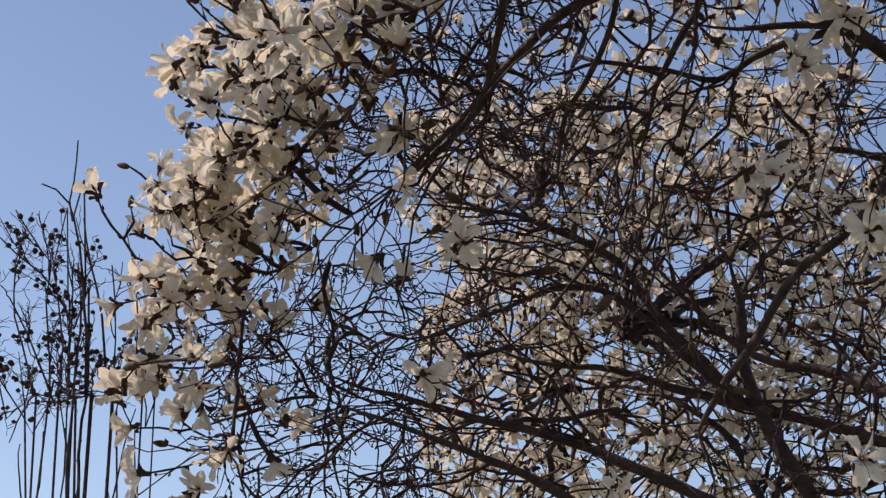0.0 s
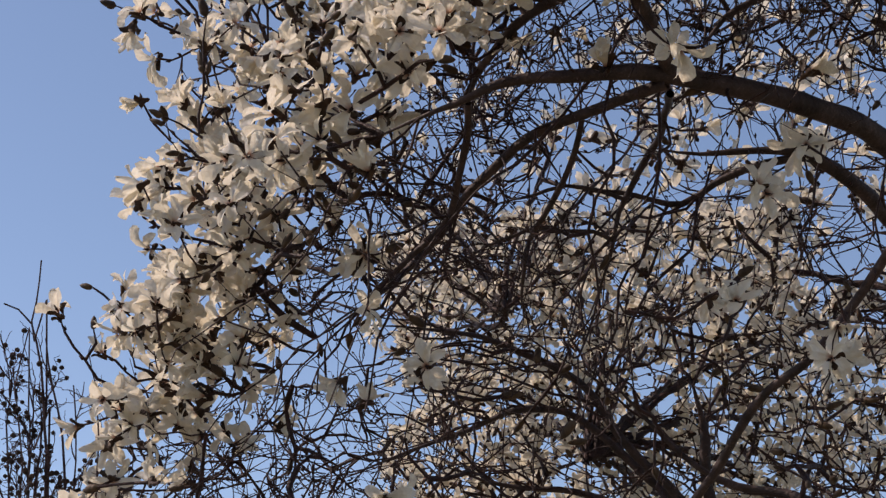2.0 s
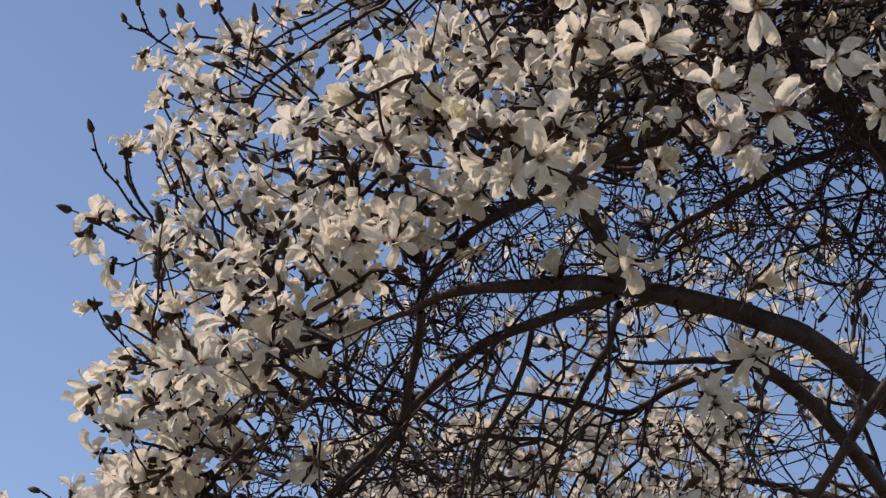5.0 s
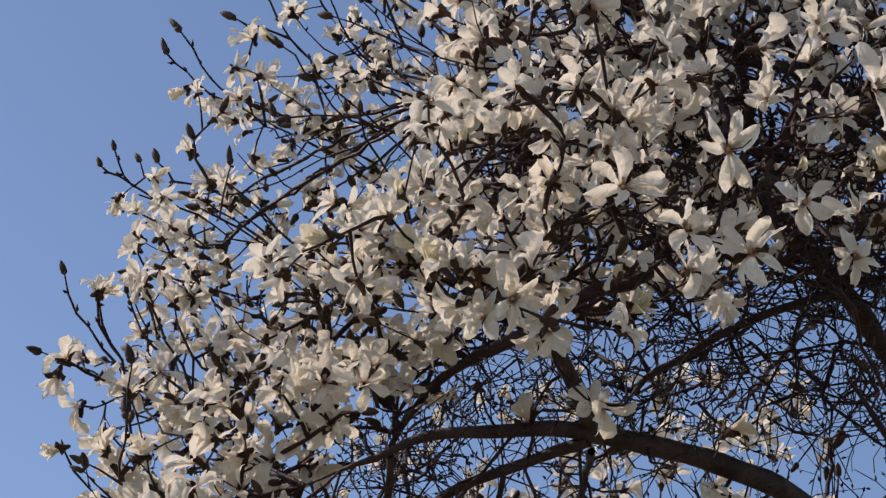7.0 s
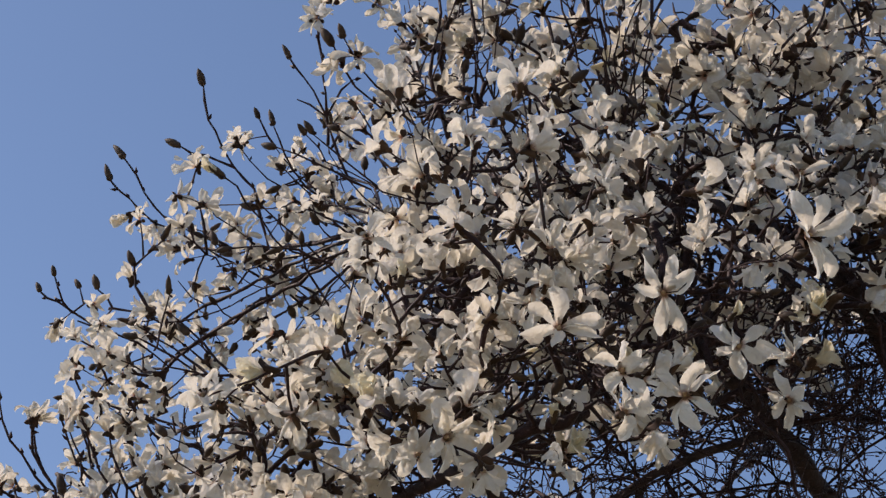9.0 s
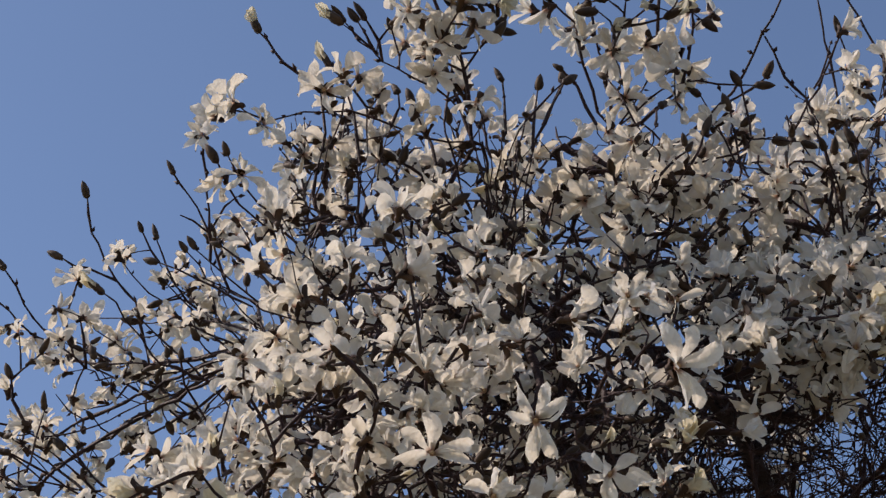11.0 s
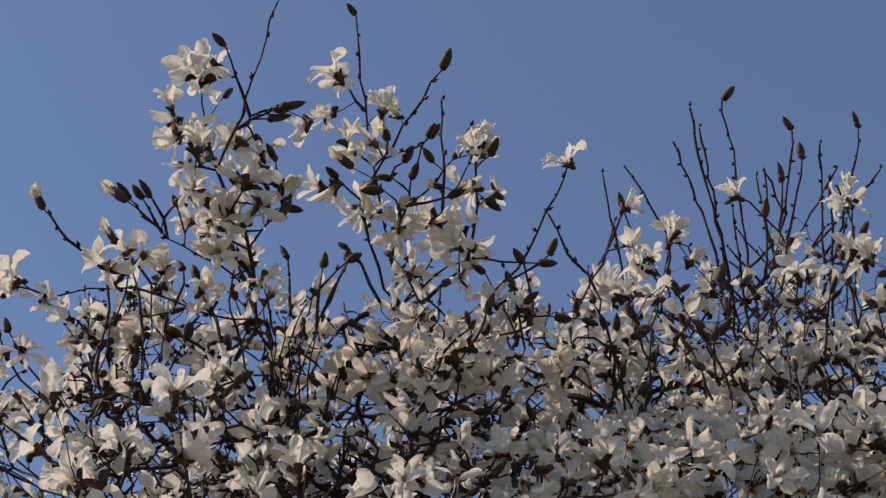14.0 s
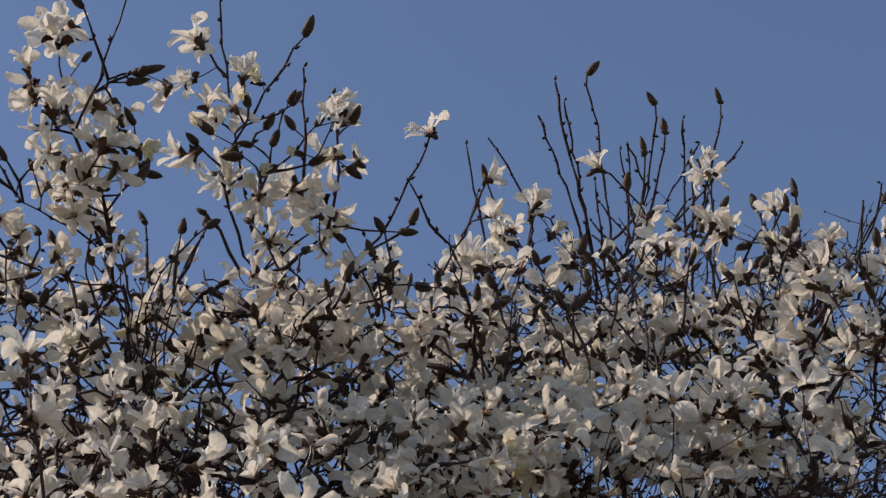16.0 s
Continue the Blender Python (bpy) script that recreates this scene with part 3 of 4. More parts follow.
shoot("n", 5.51, (36.79, 37.42), (38.00, 37.62), (39.17, 37.93))
shoot("n", 5.48, (23.10, 40.79), (24.36, 41.76), (25.04, 42.62))
shoot("b", 5.50, (30.19, 40.22), (30.57, 40.94), (30.69, 41.71))
shoot("b", 5.50, (31.08, 39.36), (31.15, 40.04), (31.11, 40.38))
shoot("b", 5.40, (28.65, 39.38), (28.52, 39.85), (28.48, 40.31))
shoot("n", 5.60, (32.10, 38.24), (32.74, 40.26), (33.41, 42.27))
shoot("n", 5.50, (29.17, 38.82), (29.36, 40.37), (29.63, 42.24))
bloom(4.35, (-8.6, 19.1), (-7.6, 18.8), (-8.7, 18.1), (-7.4, 18.3), (-7.4, 22.6), (-7.7, 22.2), (-6.7, 21.6), (-6.1, 23.3),
    (-5.2, 23.1), (-4.0, 22.9), (-4.9, 20.8), (-5.3, 21.7), (-4.2, 20.6), (-5.8, 20.2), (-7.0, 19.7), (-5.1, 18.9),
    (-5.9, 18.0), (-6.0, 17.1), (-4.8, 16.5), (-7.2, 17.1), (-8.5, 16.0), (-8.0, 15.6), (-8.6, 14.9), (-6.1, 15.0),
    (-4.8, 14.8), (-3.8, 15.3), (-8.6, 13.7), (-7.5, 13.7), (-9.5, 12.8), (-6.4, 13.7), (-7.2, 12.9), (-7.6, 12.3),
    (-5.9, 12.4), (-5.0, 10.9), (-4.2, 11.8), (-6.3, 11.1), (-7.1, 10.0))
bloom(4.10, (-1.6, 20.1), (-1.3, 16.1), (0.6, 17.2), (-0.4, 13.4), (4.9, 10.1), (9.9, 18.9), (12.9, 17.2), (12.2, 23.4))
bloom(3.50, (12.1, 10.7), kind="face")
bloom(4.19, (-8.1, 27.1), (-8.8, 26.6), (-7.0, 24.5), (-7.7, 22.7), (-5.6, 26.9), (-6.5, 26.2), (-4.6, 26.0), (-6.0, 24.6),
    (-4.4, 24.8), (-3.0, 27.0), (-3.7, 25.7), (-2.3, 28.0), (-0.5, 26.9), (1.1, 26.9), (0.6, 25.9), (-1.7, 24.4),
    (-2.5, 23.6), (-1.7, 23.0), (-4.3, 23.5), (-5.4, 23.2), (-5.0, 22.0), (-5.8, 21.5), (-3.7, 20.5), (-7.2, 21.1),
    (-6.4, 19.9), (-0.9, 28.7), (0.6, 28.7), (-1.5, 30.3), (1.0, 30.0), (2.1, 30.3), (3.1, 30.7), (3.1, 29.2))
bloom(3.69, (5.3, 29.6), (7.0, 30.4), (6.9, 28.2), (8.7, 26.2), (9.5, 28.9), (11.9, 30.1), (14.1, 30.3), (12.7, 29.2),
    (11.2, 31.0))
bloom(3.98, (12.4, 23.2), (10.0, 18.9), (12.8, 17.3), (11.1, 21.9), (-1.5, 20.4))
bloom(4.89, (-5.1, 35.0), (-4.6, 34.9), (-2.9, 35.6), (-3.9, 35.8), (-7.3, 31.5), (-6.8, 31.4), (-6.0, 31.9), (-5.9, 30.7),
    (-6.7, 30.3), (-5.6, 30.3), (-4.4, 32.4), (-3.6, 32.0), (-4.9, 29.2), (-3.7, 30.1))
bloom(3.19, (11.8, 31.2), (13.9, 30.4), (9.7, 32.5), (13.4, 33.4), (15.8, 31.7), (18.5, 34.7), (11.8, 30.0), kind="face")
bloom(3.59, (3.6, 34.8), (6.0, 35.0), (7.6, 34.1), (8.7, 33.2), (5.2, 29.7), (3.5, 37.7), (5.6, 36.9), (7.3, 29.7),
    (7.0, 31.8), (10.7, 37.4), (8.6, 39.5), (2.6, 34.0), (1.7, 31.8), (4.0, 31.7), (-0.2, 31.1), (-1.8, 30.0),
    (2.9, 30.8), (1.0, 29.7), (14.7, 36.2), (17.5, 36.6), (17.9, 32.5), (17.2, 30.0), (6.6, 38.1), (8.9, 37.7),
    (12.4, 35.4), (14.9, 34.7))
bloom(4.99, (-1.9, 37.4), (0.1, 35.6), (1.1, 36.9), (1.7, 38.4), (-0.3, 33.8))
bloom(4.35, (1.2, 41.8), (3.1, 41.7), (5.2, 42.8), (6.2, 43.3), (7.6, 42.7), (2.4, 40.2), (9.1, 42.1), (9.3, 48.3),
    (8.1, 47.0), (8.7, 46.4), (8.5, 45.7), (10.8, 46.4), (8.4, 44.8), (10.0, 44.4), (11.7, 45.2), (8.6, 44.1),
    (9.5, 43.8), (7.9, 47.4), (9.8, 43.3), (11.4, 44.6), (11.5, 42.4))
bloom(4.68, (14.5, 47.0), (15.4, 45.8), (14.4, 44.9), (15.7, 43.9), (20.6, 45.5), (20.9, 44.2), (18.2, 43.6), (19.3, 43.1),
    (19.7, 42.8), (17.1, 42.6), (17.5, 41.8), (19.1, 41.9), (15.1, 48.1))
bloom(5.20, (30.1, 42.6), (33.9, 41.6), (33.9, 39.8), (37.0, 37.9), (36.2, 38.9), (28.3, 40.1), (24.8, 40.5), (24.2, 40.8),
    (26.2, 41.4), (35.2, 37.4), (33.3, 37.6), (31.8, 39.9), (21.2, 41.2), (38.5, 37.3))
bloom(3.88, (12.6, 25.3), (6.3, 25.8), (9.7, 28.8), (12.7, 29.1), kind="cup")
bloom(3.49, (12.8, 29.5), (9.8, 28.9), (4.0, 39.2), kind="cup")
bloom(4.89, (3.2, 38.5), (-0.1, 33.9), kind="cup")
bloom(4.58, (16.8, 47.0), (17.3, 46.8), (6.8, 40.9), (10.7, 41.0), (3.4, 38.9), kind="cup")
bloom(4.98, (16.5, 47.0), (34.3, 39.9), (37.7, 38.7), (34.3, 35.8), (27.4, 42.0), (10.2, 40.5), kind="cup")
bloom(4.35, (9.2, 48.3), (9.1, 46.8), (10.7, 46.2), (11.1, 45.3), (10.1, 44.2))
bloom(4.66, (16.2, 46.1), (15.6, 43.9), (16.9, 43.5), (18.3, 43.7), (20.3, 45.4))
bloom(5.39, (25.8, 41.4), (23.9, 40.8), (25.3, 40.5), (28.0, 40.2), (31.4, 39.8), (33.8, 41.7), (33.7, 40.0), (35.9, 39.0),
    (37.0, 37.7), (36.1, 38.5), (34.2, 38.4), (31.1, 39.2), (31.9, 38.8))
bloom(5.39, (27.1, 42.0), (33.9, 41.9), (34.2, 39.9), (35.9, 40.1), (37.4, 38.7), (27.6, 41.0), kind="cup")
bloom(4.18, (25.9, 35.2), (27.4, 35.3), (24.6, 35.1), (29.5, 34.8), (30.6, 33.6), (31.7, 33.4), (28.4, 34.5), (26.8, 36.1),
    (30.2, 34.2), (35.8, 35.3), (31.3, 35.7), (34.3, 32.9), (36.0, 32.9), kind="face")
bloom(4.38, (25.1, 35.8), (28.1, 35.8), (28.9, 35.2), (30.1, 35.3), (31.4, 34.1), (32.2, 33.3), (23.6, 35.6), (22.9, 34.8),
    (27.0, 34.2), (28.9, 33.8))
bloom(3.76, (-0.3, 26.9), (1.0, 26.9), (0.0, 25.7), (-1.8, 24.6), (-5.0, 23.2), (0.5, 27.4), kind="face")
bloom(3.81, (-2.7, 24.7), (-2.5, 25.6), (-3.7, 25.1), (-3.4, 26.2), (-4.1, 26.5), (-2.8, 23.7), (-2.3, 27.3), (-1.7, 26.6),
    (-1.1, 26.8), (0.6, 27.5), (-5.4, 23.1), (-3.9, 23.1), (-1.6, 23.0), (-4.2, 24.4))
bloom(3.45, (3.9, 30.4), (4.8, 29.9), (5.8, 29.4), (5.0, 28.9), (6.3, 30.0), (7.0, 28.8), (4.2, 29.2))
bloom(3.6, (6.9, 35.2), (7.8, 33.9), (8.8, 35.3), (9.2, 33.3), (10.0, 34.4), (11.0, 35.4), (10.5, 33.1), (7.4, 32.8), (5.7, 34.2), (6.3, 35.9))
bud(4.35, (-5.5, 17.9), (-4.4, 19.7), (-5.2, 16.5), (-6.5, 13.6), (-9.0, 13.5), (-7.6, 18.9), (-3.0, 20.9), (-3.8, 17.0))
bud(4.08, (12.6, 25.2), (6.3, 25.7), (7.6, 18.9), (-6.4, 25.4), (-7.6, 24.0), (-1.8, 21.9), (-2.3, 27.4), (9.3, 25.0),
    (-0.7, 20.5), (-2.9, 20.8))
bud(4.19, (4.0, 39.1), (0.6, 37.9), (-2.2, 36.5), (-0.0, 34.6), (17.0, 34.3), (9.8, 28.8), (-1.8, 34.5), (-3.8, 33.0),
    (-4.7, 31.7))
bud(4.58, (17.4, 44.2), (16.9, 45.0), (16.5, 44.7), (19.0, 44.3), (19.7, 44.6), (20.9, 45.3), (18.5, 46.1), (20.5, 44.1),
    (4.4, 40.8), (3.4, 38.9), (2.9, 38.8), (8.1, 44.5), (9.9, 47.6), (9.1, 46.7), (8.4, 40.6), (12.3, 44.4),
    (21.4, 40.9), (23.5, 40.2), (22.5, 40.4))
bud(5.18, (21.0, 40.9), (22.0, 40.3), (23.1, 40.3), (28.6, 40.3), (29.9, 42.6), (31.1, 40.2), (33.2, 40.1), (27.0, 40.3),
    (34.9, 39.4), (36.3, 37.7))
bud(4.66, (15.4, 46.4), (16.2, 45.0), (17.0, 44.1), (17.6, 44.9), (16.8, 46.1), (18.6, 45.3), (18.9, 44.6), (15.3, 45.4),
    (14.6, 45.1))
bud(4.35, (11.3, 46.6), (9.4, 46.1), (10.7, 43.8), (12.2, 45.8))
bud(3.76, (-6.5, 25.5), (-7.7, 24.2), (-1.4, 27.0), (0.9, 26.1), (-2.1, 23.6), (-3.2, 22.4), (-2.5, 27.2), (-6.5, 27.1),
    (-3.7, 27.2), (-2.8, 26.4), (-4.2, 21.7), (-3.0, 20.9), (-1.8, 22.0))
bud(4.59, (29.0, 37.2), (31.6, 35.2), (24.1, 40.6), (27.3, 40.3), (24.4, 39.8), (24.6, 38.3), (25.1, 37.8), (31.2, 36.9),
    (36.4, 35.3), (37.1, 35.3), (34.5, 36.4), (27.7, 38.1), (29.4, 36.2), (32.8, 34.9))
# the crown's outline: elevation, bearing of its free edge, bearing where the open underside begins
EDGE = np.array([(2.8, -7.3, -5.7), (4.7, -9.3, -5.1), (6.0, -9.6, -5.2), (8.3, -9.6, -3.2), (10.1, -9.0, -3.4), (12.2, -8.6, -2.9), (13.5, -7.9, -2.7), (15.6, -7.6, -2.0),
                 (17.1, -7.4, -0.2), (18.8, -7.8, 1.2), (19.9, -8.0, 2.5), (21.3, -5.7, 5.0), (22.4, -4.3, 14.0), (23.4, -2.9, 18.0), (24.5, -1.5, 25.0), (25.5, -0.3, 37.0),
                 (27.2, 1.4, 37.0), (28.6, 2.2, 37.0), (30.4, 2.2, 37.0), (31.5, 2.2, 37.0), (32.5, 2.0, 37.0), (33.5, 2.2, 37.0), (34.5, 2.8, 37.0), (35.5, 4.0, 37.0)])
UNDER = np.array([(-12.0, 2.0), (5.0, 20.9), (9.0, 21.5), (12.5, 22.2), (17.0, 22.8), (19.0, 23.6), (20.6, 24.7), (27.0, 25.5), (37.0, 25.9)])
RIDGE = np.array([(3.0, 35.0), (7.0, 35.6), (10.0, 35.3), (15.0, 34.5), (18.0, 34.8), (20.4, 34.3), (23.5, 32.9), (27.0, 32.4), (31.0, 32.5), (37.0, 32.3)])
# how far the flowering shell stands, at a few bearings and elevations
SHELL = np.array([(-9, 6, 4.5), (-8, 12, 4.3), (-5, 14, 4.2), (-7, 20, 4.4), (-5, 25, 4.8), (-2, 29, 4.9), (3, 33, 4.6), (8, 34, 4.5), (8, 31, 4.1), (2, 24, 3.8), (8, 24, 3.55),
                  (13, 24, 3.45), (16, 27, 3.5), (13, 30, 3.8), (14, 33, 4.5), (22, 32, 5.0), (30, 32, 5.2), (22, 28.5, 4.0), (0, 19, 4.0), (30, 29, 4.4)])


def shell(b, e):
    w = 1 / (((b[:, None] - SHELL[:, 0]) ** 2 + 2 * (e[:, None] - SHELL[:, 1]) ** 2) + 2.0) ** 1.5
    return (w * SHELL[:, 2]).sum(1) / w.sum(1)


HOLLOWS = [(14.0, 27.4, 2.0), (16.5, 25.2, 1.2), (17.6, 27.6, 1.7)]      # places in the crown where few flowers open


def scatter(count, lo, hi, keep, depth, kind):
    b, e = rng.uniform(lo[0], hi[0], count * 6), rng.uniform(lo[1], hi[1], count * 6)
    ok = keep(b, e)
    if kind == "flower":
        for hb, he, size in HOLLOWS:
            ok &= ((b - hb) ** 2 + 1.4 * (e - he) ** 2 > size ** 2) | (rng.uniform(0, 1, len(b)) < 0.28)
    b, e = b[ok][:count], e[ok][:count]
    for p in spots(b, e, depth(b, e)):
        waiting.append((p, kind, False))


def edge(e, col):
    return np.interp(e, EDGE[:, 0], EDGE[:, col])


def in_shell(b, e):
    ragged = 0.5 * np.sin(e * 2.7) + 0.35 * np.sin(e * 6.1 + 1)
    thin = rng.uniform(0, 1, len(b)) ** 1.5
    return (b > edge(e, 1) + 0.75 + 0.7 * ragged + 1.0 * thin) & (b < edge(e, 2) + ragged + 0.6 - 2.2 * thin) & (e > np.interp(b, UNDER[:, 0], UNDER[:, 1]) - 0.3 + 2.8 * thin) & (e < np.interp(b, RIDGE[:, 0], RIDGE[:, 1]) + 0.1 + 0.3 * np.sin(b * 1.7) - 1.1 * thin)


FRINGE = np.array([(19.5, -7.4), (21.0, -7.0), (23.0, -6.2), (24.5, -6.8), (25.6, -4.6), (28.0, -4.6), (28.8, -2.6), (30.4, -0.6), (31.5, 0.9), (32.5, 2.0)])


def in_fringe(b, e):
    return (e > 20) & (e < 32) & (b > np.interp(e, FRINGE[:, 0], FRINGE[:, 1]) + 0.6) & (b < edge(e, 1) + 1.0)


def clumps(b, e, gap):
    """Flowers stand in bunches with gaps between them."""
    n = np.array([noise.noise((x * 0.55, y * 0.75, 3.0)) + 0.5 * noise.noise((x * 1.3, y * 1.6, 8.0)) for x, y in zip(b, e)])
    return n > gap + 0.25 * rng.uniform(-1, 1, len(b))


def above_ridge(b, e):
    up = e - np.interp(b, RIDGE[:, 0], RIDGE[:, 1])
    return (up > -0.2) & (up < 0.3 + 1.9 * rng.uniform(0, 1, len(b)) ** 2 * (0.35 + np.exp(-((b - 28) / 4) ** 2)))


def in_under(b, e):
    return (b > edge(e, 1) + 1.6) & ~in_shell(b, e) & (e < 30)


scatter(290, (-10, 2), (37, 35), lambda b, e: in_shell(b, e) & (b < 4), lambda b, e: shell(b, e) + np.abs(rng.normal(0, 0.28, len(b))) - 0.05, "flower")
scatter(540, (-10, 2), (37, 35), lambda b, e: in_shell(b, e) & clumps(b, e, -0.12 + 0.24 * (b > 4) + 0.07 * ((b > 8) & (b < 21))), lambda b, e: shell(b, e) + np.abs(rng.normal(0, 0.28, len(b))) - 0.05, "flower")
scatter(245, (3, 27), (37, 36), lambda b, e: in_shell(b, e) & clumps(b + 20, e, 0.0), lambda b, e: shell(b, e) + rng.uniform(-0.1, 0.5, len(b)), "flower")
scatter(70, (-10, 2), (-2.5, 14), in_shell, lambda b, e: shell(b, e) + rng.uniform(-0.1, 0.4, len(b)), "flower")
scatter(300, (-10, 2), (37, 35), in_shell, lambda b, e: shell(b, e) + np.abs(rng.normal(0, 0.25, len(b))) - 0.1, "bud")
scatter(1600, (-0.5, 2), (16, 14.5), lambda b, e: in_under(b, e) & ((b < 11.5) | (e < 12)), lambda b, e: 5.4 + rng.uniform(-0.3, 1.3, len(b)), "flower")
scatter(84, (-8, 19), (6, 33), in_fringe, lambda b, e: 5.0 + rng.uniform(-0.2, 0.3, len(b)), "flower")
scatter(55, (-8, 19), (6, 33), in_fringe, lambda b, e: 4.9 + rng.uniform(-0.2, 0.3, len(b)), "bud")
scatter(24, (-8, 19), (6, 33), in_fringe, lambda b, e: 4.9 + rng.uniform(-0.2, 0.4, len(b)), "inner")
scatter(95, (18, 27.5), (30, 33), in_shell, lambda b, e: shell(b, e) + rng.uniform(-0.2, 0.25, len(b)), "flower")
scatter(185, (15, 26), (37, 35), in_shell, lambda b, e: shell(b, e) + rng.uniform(-0.1, 0.45, len(b)), "flower")
scatter(72, (21, 31), (37, 37), above_ridge, lambda b, e: shell(b, e) + rng.uniform(-0.1, 0.8, len(b)), "bare")
scatter(27, (21, 31), (37, 37), above_ridge, lambda b, e: shell(b, e) + rng.uniform(-0.1, 0.8, len(b)), "bud")
scatter(20, (21, 31), (37, 37), above_ridge, lambda b, e: shell(b, e) + rng.uniform(-0.1, 0.8, len(b)), "flower")
scatter(120, (4, 20), (37, 33), in_shell, lambda b, e: shell(b, e) + rng.uniform(0.5, 1.3, len(b)), "flower")
scatter(3000, (-10, 3), (37, 34), in_shell, lambda b, e: shell(b, e) + rng.uniform(0.0, 0.8, len(b)), "inner")
scatter(1500, (3, 20), (20, 35), in_shell, lambda b, e: shell(b, e) + rng.uniform(0.0, 1.0, len(b)), "inner")
scatter(1300, (3, 23), (21, 30), in_shell, lambda b, e: shell(b, e) + rng.uniform(0.6, 2.0, len(b)), "inner")
scatter(260, (4, 22.8), (21, 30), in_shell, lambda b, e: shell(b, e) + rng.uniform(0.8, 1.8, len(b)), "flower")
scatter(800, (8, 24), (21, 29.5), in_shell, lambda b, e: shell(b, e) + rng.uniform(0.2, 1.3, len(b)), "inner")
scatter(520, (5, 26.5), (37, 33.5), in_shell, lambda b, e: shell(b, e) + rng.uniform(-0.15, 0.3, len(b)), "inner")
scatter(560, (18, 24), (37, 35), in_shell, lambda b, e: shell(b, e) + rng.uniform(0.2, 1.0, len(b)), "inner")
scatter(260, (-1, 7), (15, 20), in_under, lambda b, e: 5.8 + rng.uniform(-0.4, 0.9, len(b)), "flower")
scatter(140, (-4, 2), (18, 21), in_under, lambda b, e: 4.4 + rng.uniform(-0.5, 1.0, len(b)), "bud")
scatter(420, (4, 18.3), (19, 23.6), in_under, lambda b, e: 3.75 + rng.uniform(0, 1.2, len(b)), "bare")
scatter(250, (-6.5, 1.5), (-0.3, 9.5), in_under, lambda b, e: 4.1 + rng.uniform(0, 1.1, len(b)), "bare")
scatter(200, (-5, 12.5), (4, 20.5), in_under, lambda b, e: 3.9 + rng.uniform(0, 1.0, len(b)), "bare")
scatter(1650, (-8, 1), (19, 23.5), in_under, lambda b, e: 3.9 + rng.uniform(0, 1.0, len(b)) * 2.3, "bare")
scatter(1800, (14, 22), (37, 29.5), in_under, lambda b, e: 3.9 + rng.uniform(0, 1.5, len(b)), "bare")
# upright flower buds along the ridge
for _b in rng.uniform(4, 37, 46):
    _e = np.interp(_b, RIDGE[:, 0], RIDGE[:, 1]) + rng.uniform(-2.2, 0.3)
    _foot = spots(np.array([_b]), np.array([_e]), shell(np.array([_b]), np.array([_e])) - rng.uniform(0.0, 0.15))[0]
    _up = np.array([rng.normal(0, 0.35), rng.normal(-0.1, 0.2), 1.0])
    rise(_foot, _up / np.linalg.norm(_up), rng.uniform(0.08, 0.2), 4.6, "bud")
# long parallel shoots of the airy side of the crown
for _q in range(20):
    _e = rng.uniform(20.5, 30.5)
    _b = np.interp(_e, EDGE[:, 0], EDGE[:, 1]) + rng.uniform(0.3, 2.4)
    _foot = spots(np.array([_b]), np.array([_e]), np.array([4.75 + rng.uniform(-0.3, 0.25)]))[0]
    _up = np.array([-0.72, 0.0, 0.66]) + rng.normal(0, 0.16, 3)
    rise(_foot, _up / np.linalg.norm(_up), rng.uniform(0.16, 0.34), 4.2, "bud" if rng.uniform() < 0.6 else "flower")
# bundle of long leafless rods behind the ridge
for _q in range(9):
    _foot = np.array(spot(rng.uniform(27.6, 31.5), rng.uniform(37.4, 38.8), 6.1))
    _tip = np.array(spot(rng.uniform(27.0, 34.5), rng.uniform(40.5, 43.0), 6.15))
    rise(_foot, (_tip - _foot) / np.linalg.norm(_tip - _foot), np.linalg.norm(_tip - _foot), 6.0, "none")
# long side branches first: they run from the limbs far out into the crown
_pick = rng.permutation(len(waiting))
_bough = [k for k in _pick if waiting[k][1] == "flower" and not waiting[k][2]][:130] + [k for k in _pick if waiting[k][1] == "bare"][:130]
for _k in _bough:
    join(waiting[_k][0], waiting[_k][1], droop=0.3, crook=0.004, pull=0.8, among=N0)
_inner = [k for k in _pick if waiting[k][1] == "inner" and waiting[k][0][2] > 3.25][:130]
for _k in _inner:
    join(waiting[_k][0], "inner", droop=0.1, crook=0.006, pull=0.9, among=N0)
_bough = set(_bough + _inner)
waiting = [w for k, w in enumerate(waiting) if k not in _bough]
_at = np.array([w[0] for w in waiting])
_d = np.full(len(_at), 9.0)
for _k in range(0, N0, 400):
    _d = np.minimum(_d, np.linalg.norm(_at[:, None, :] - join.P[None, _k:min(N0, _k + 400)], axis=2).min(1))
for _k in np.argsort(_d + rng.uniform(0, 0.12, len(_d))):
    p, kind, _named = waiting[_k]
    join(p, kind, droop=0.5 if kind == "bare" else 0.15, pull=1.0 if kind in ("bare", "inner") else 0.6)

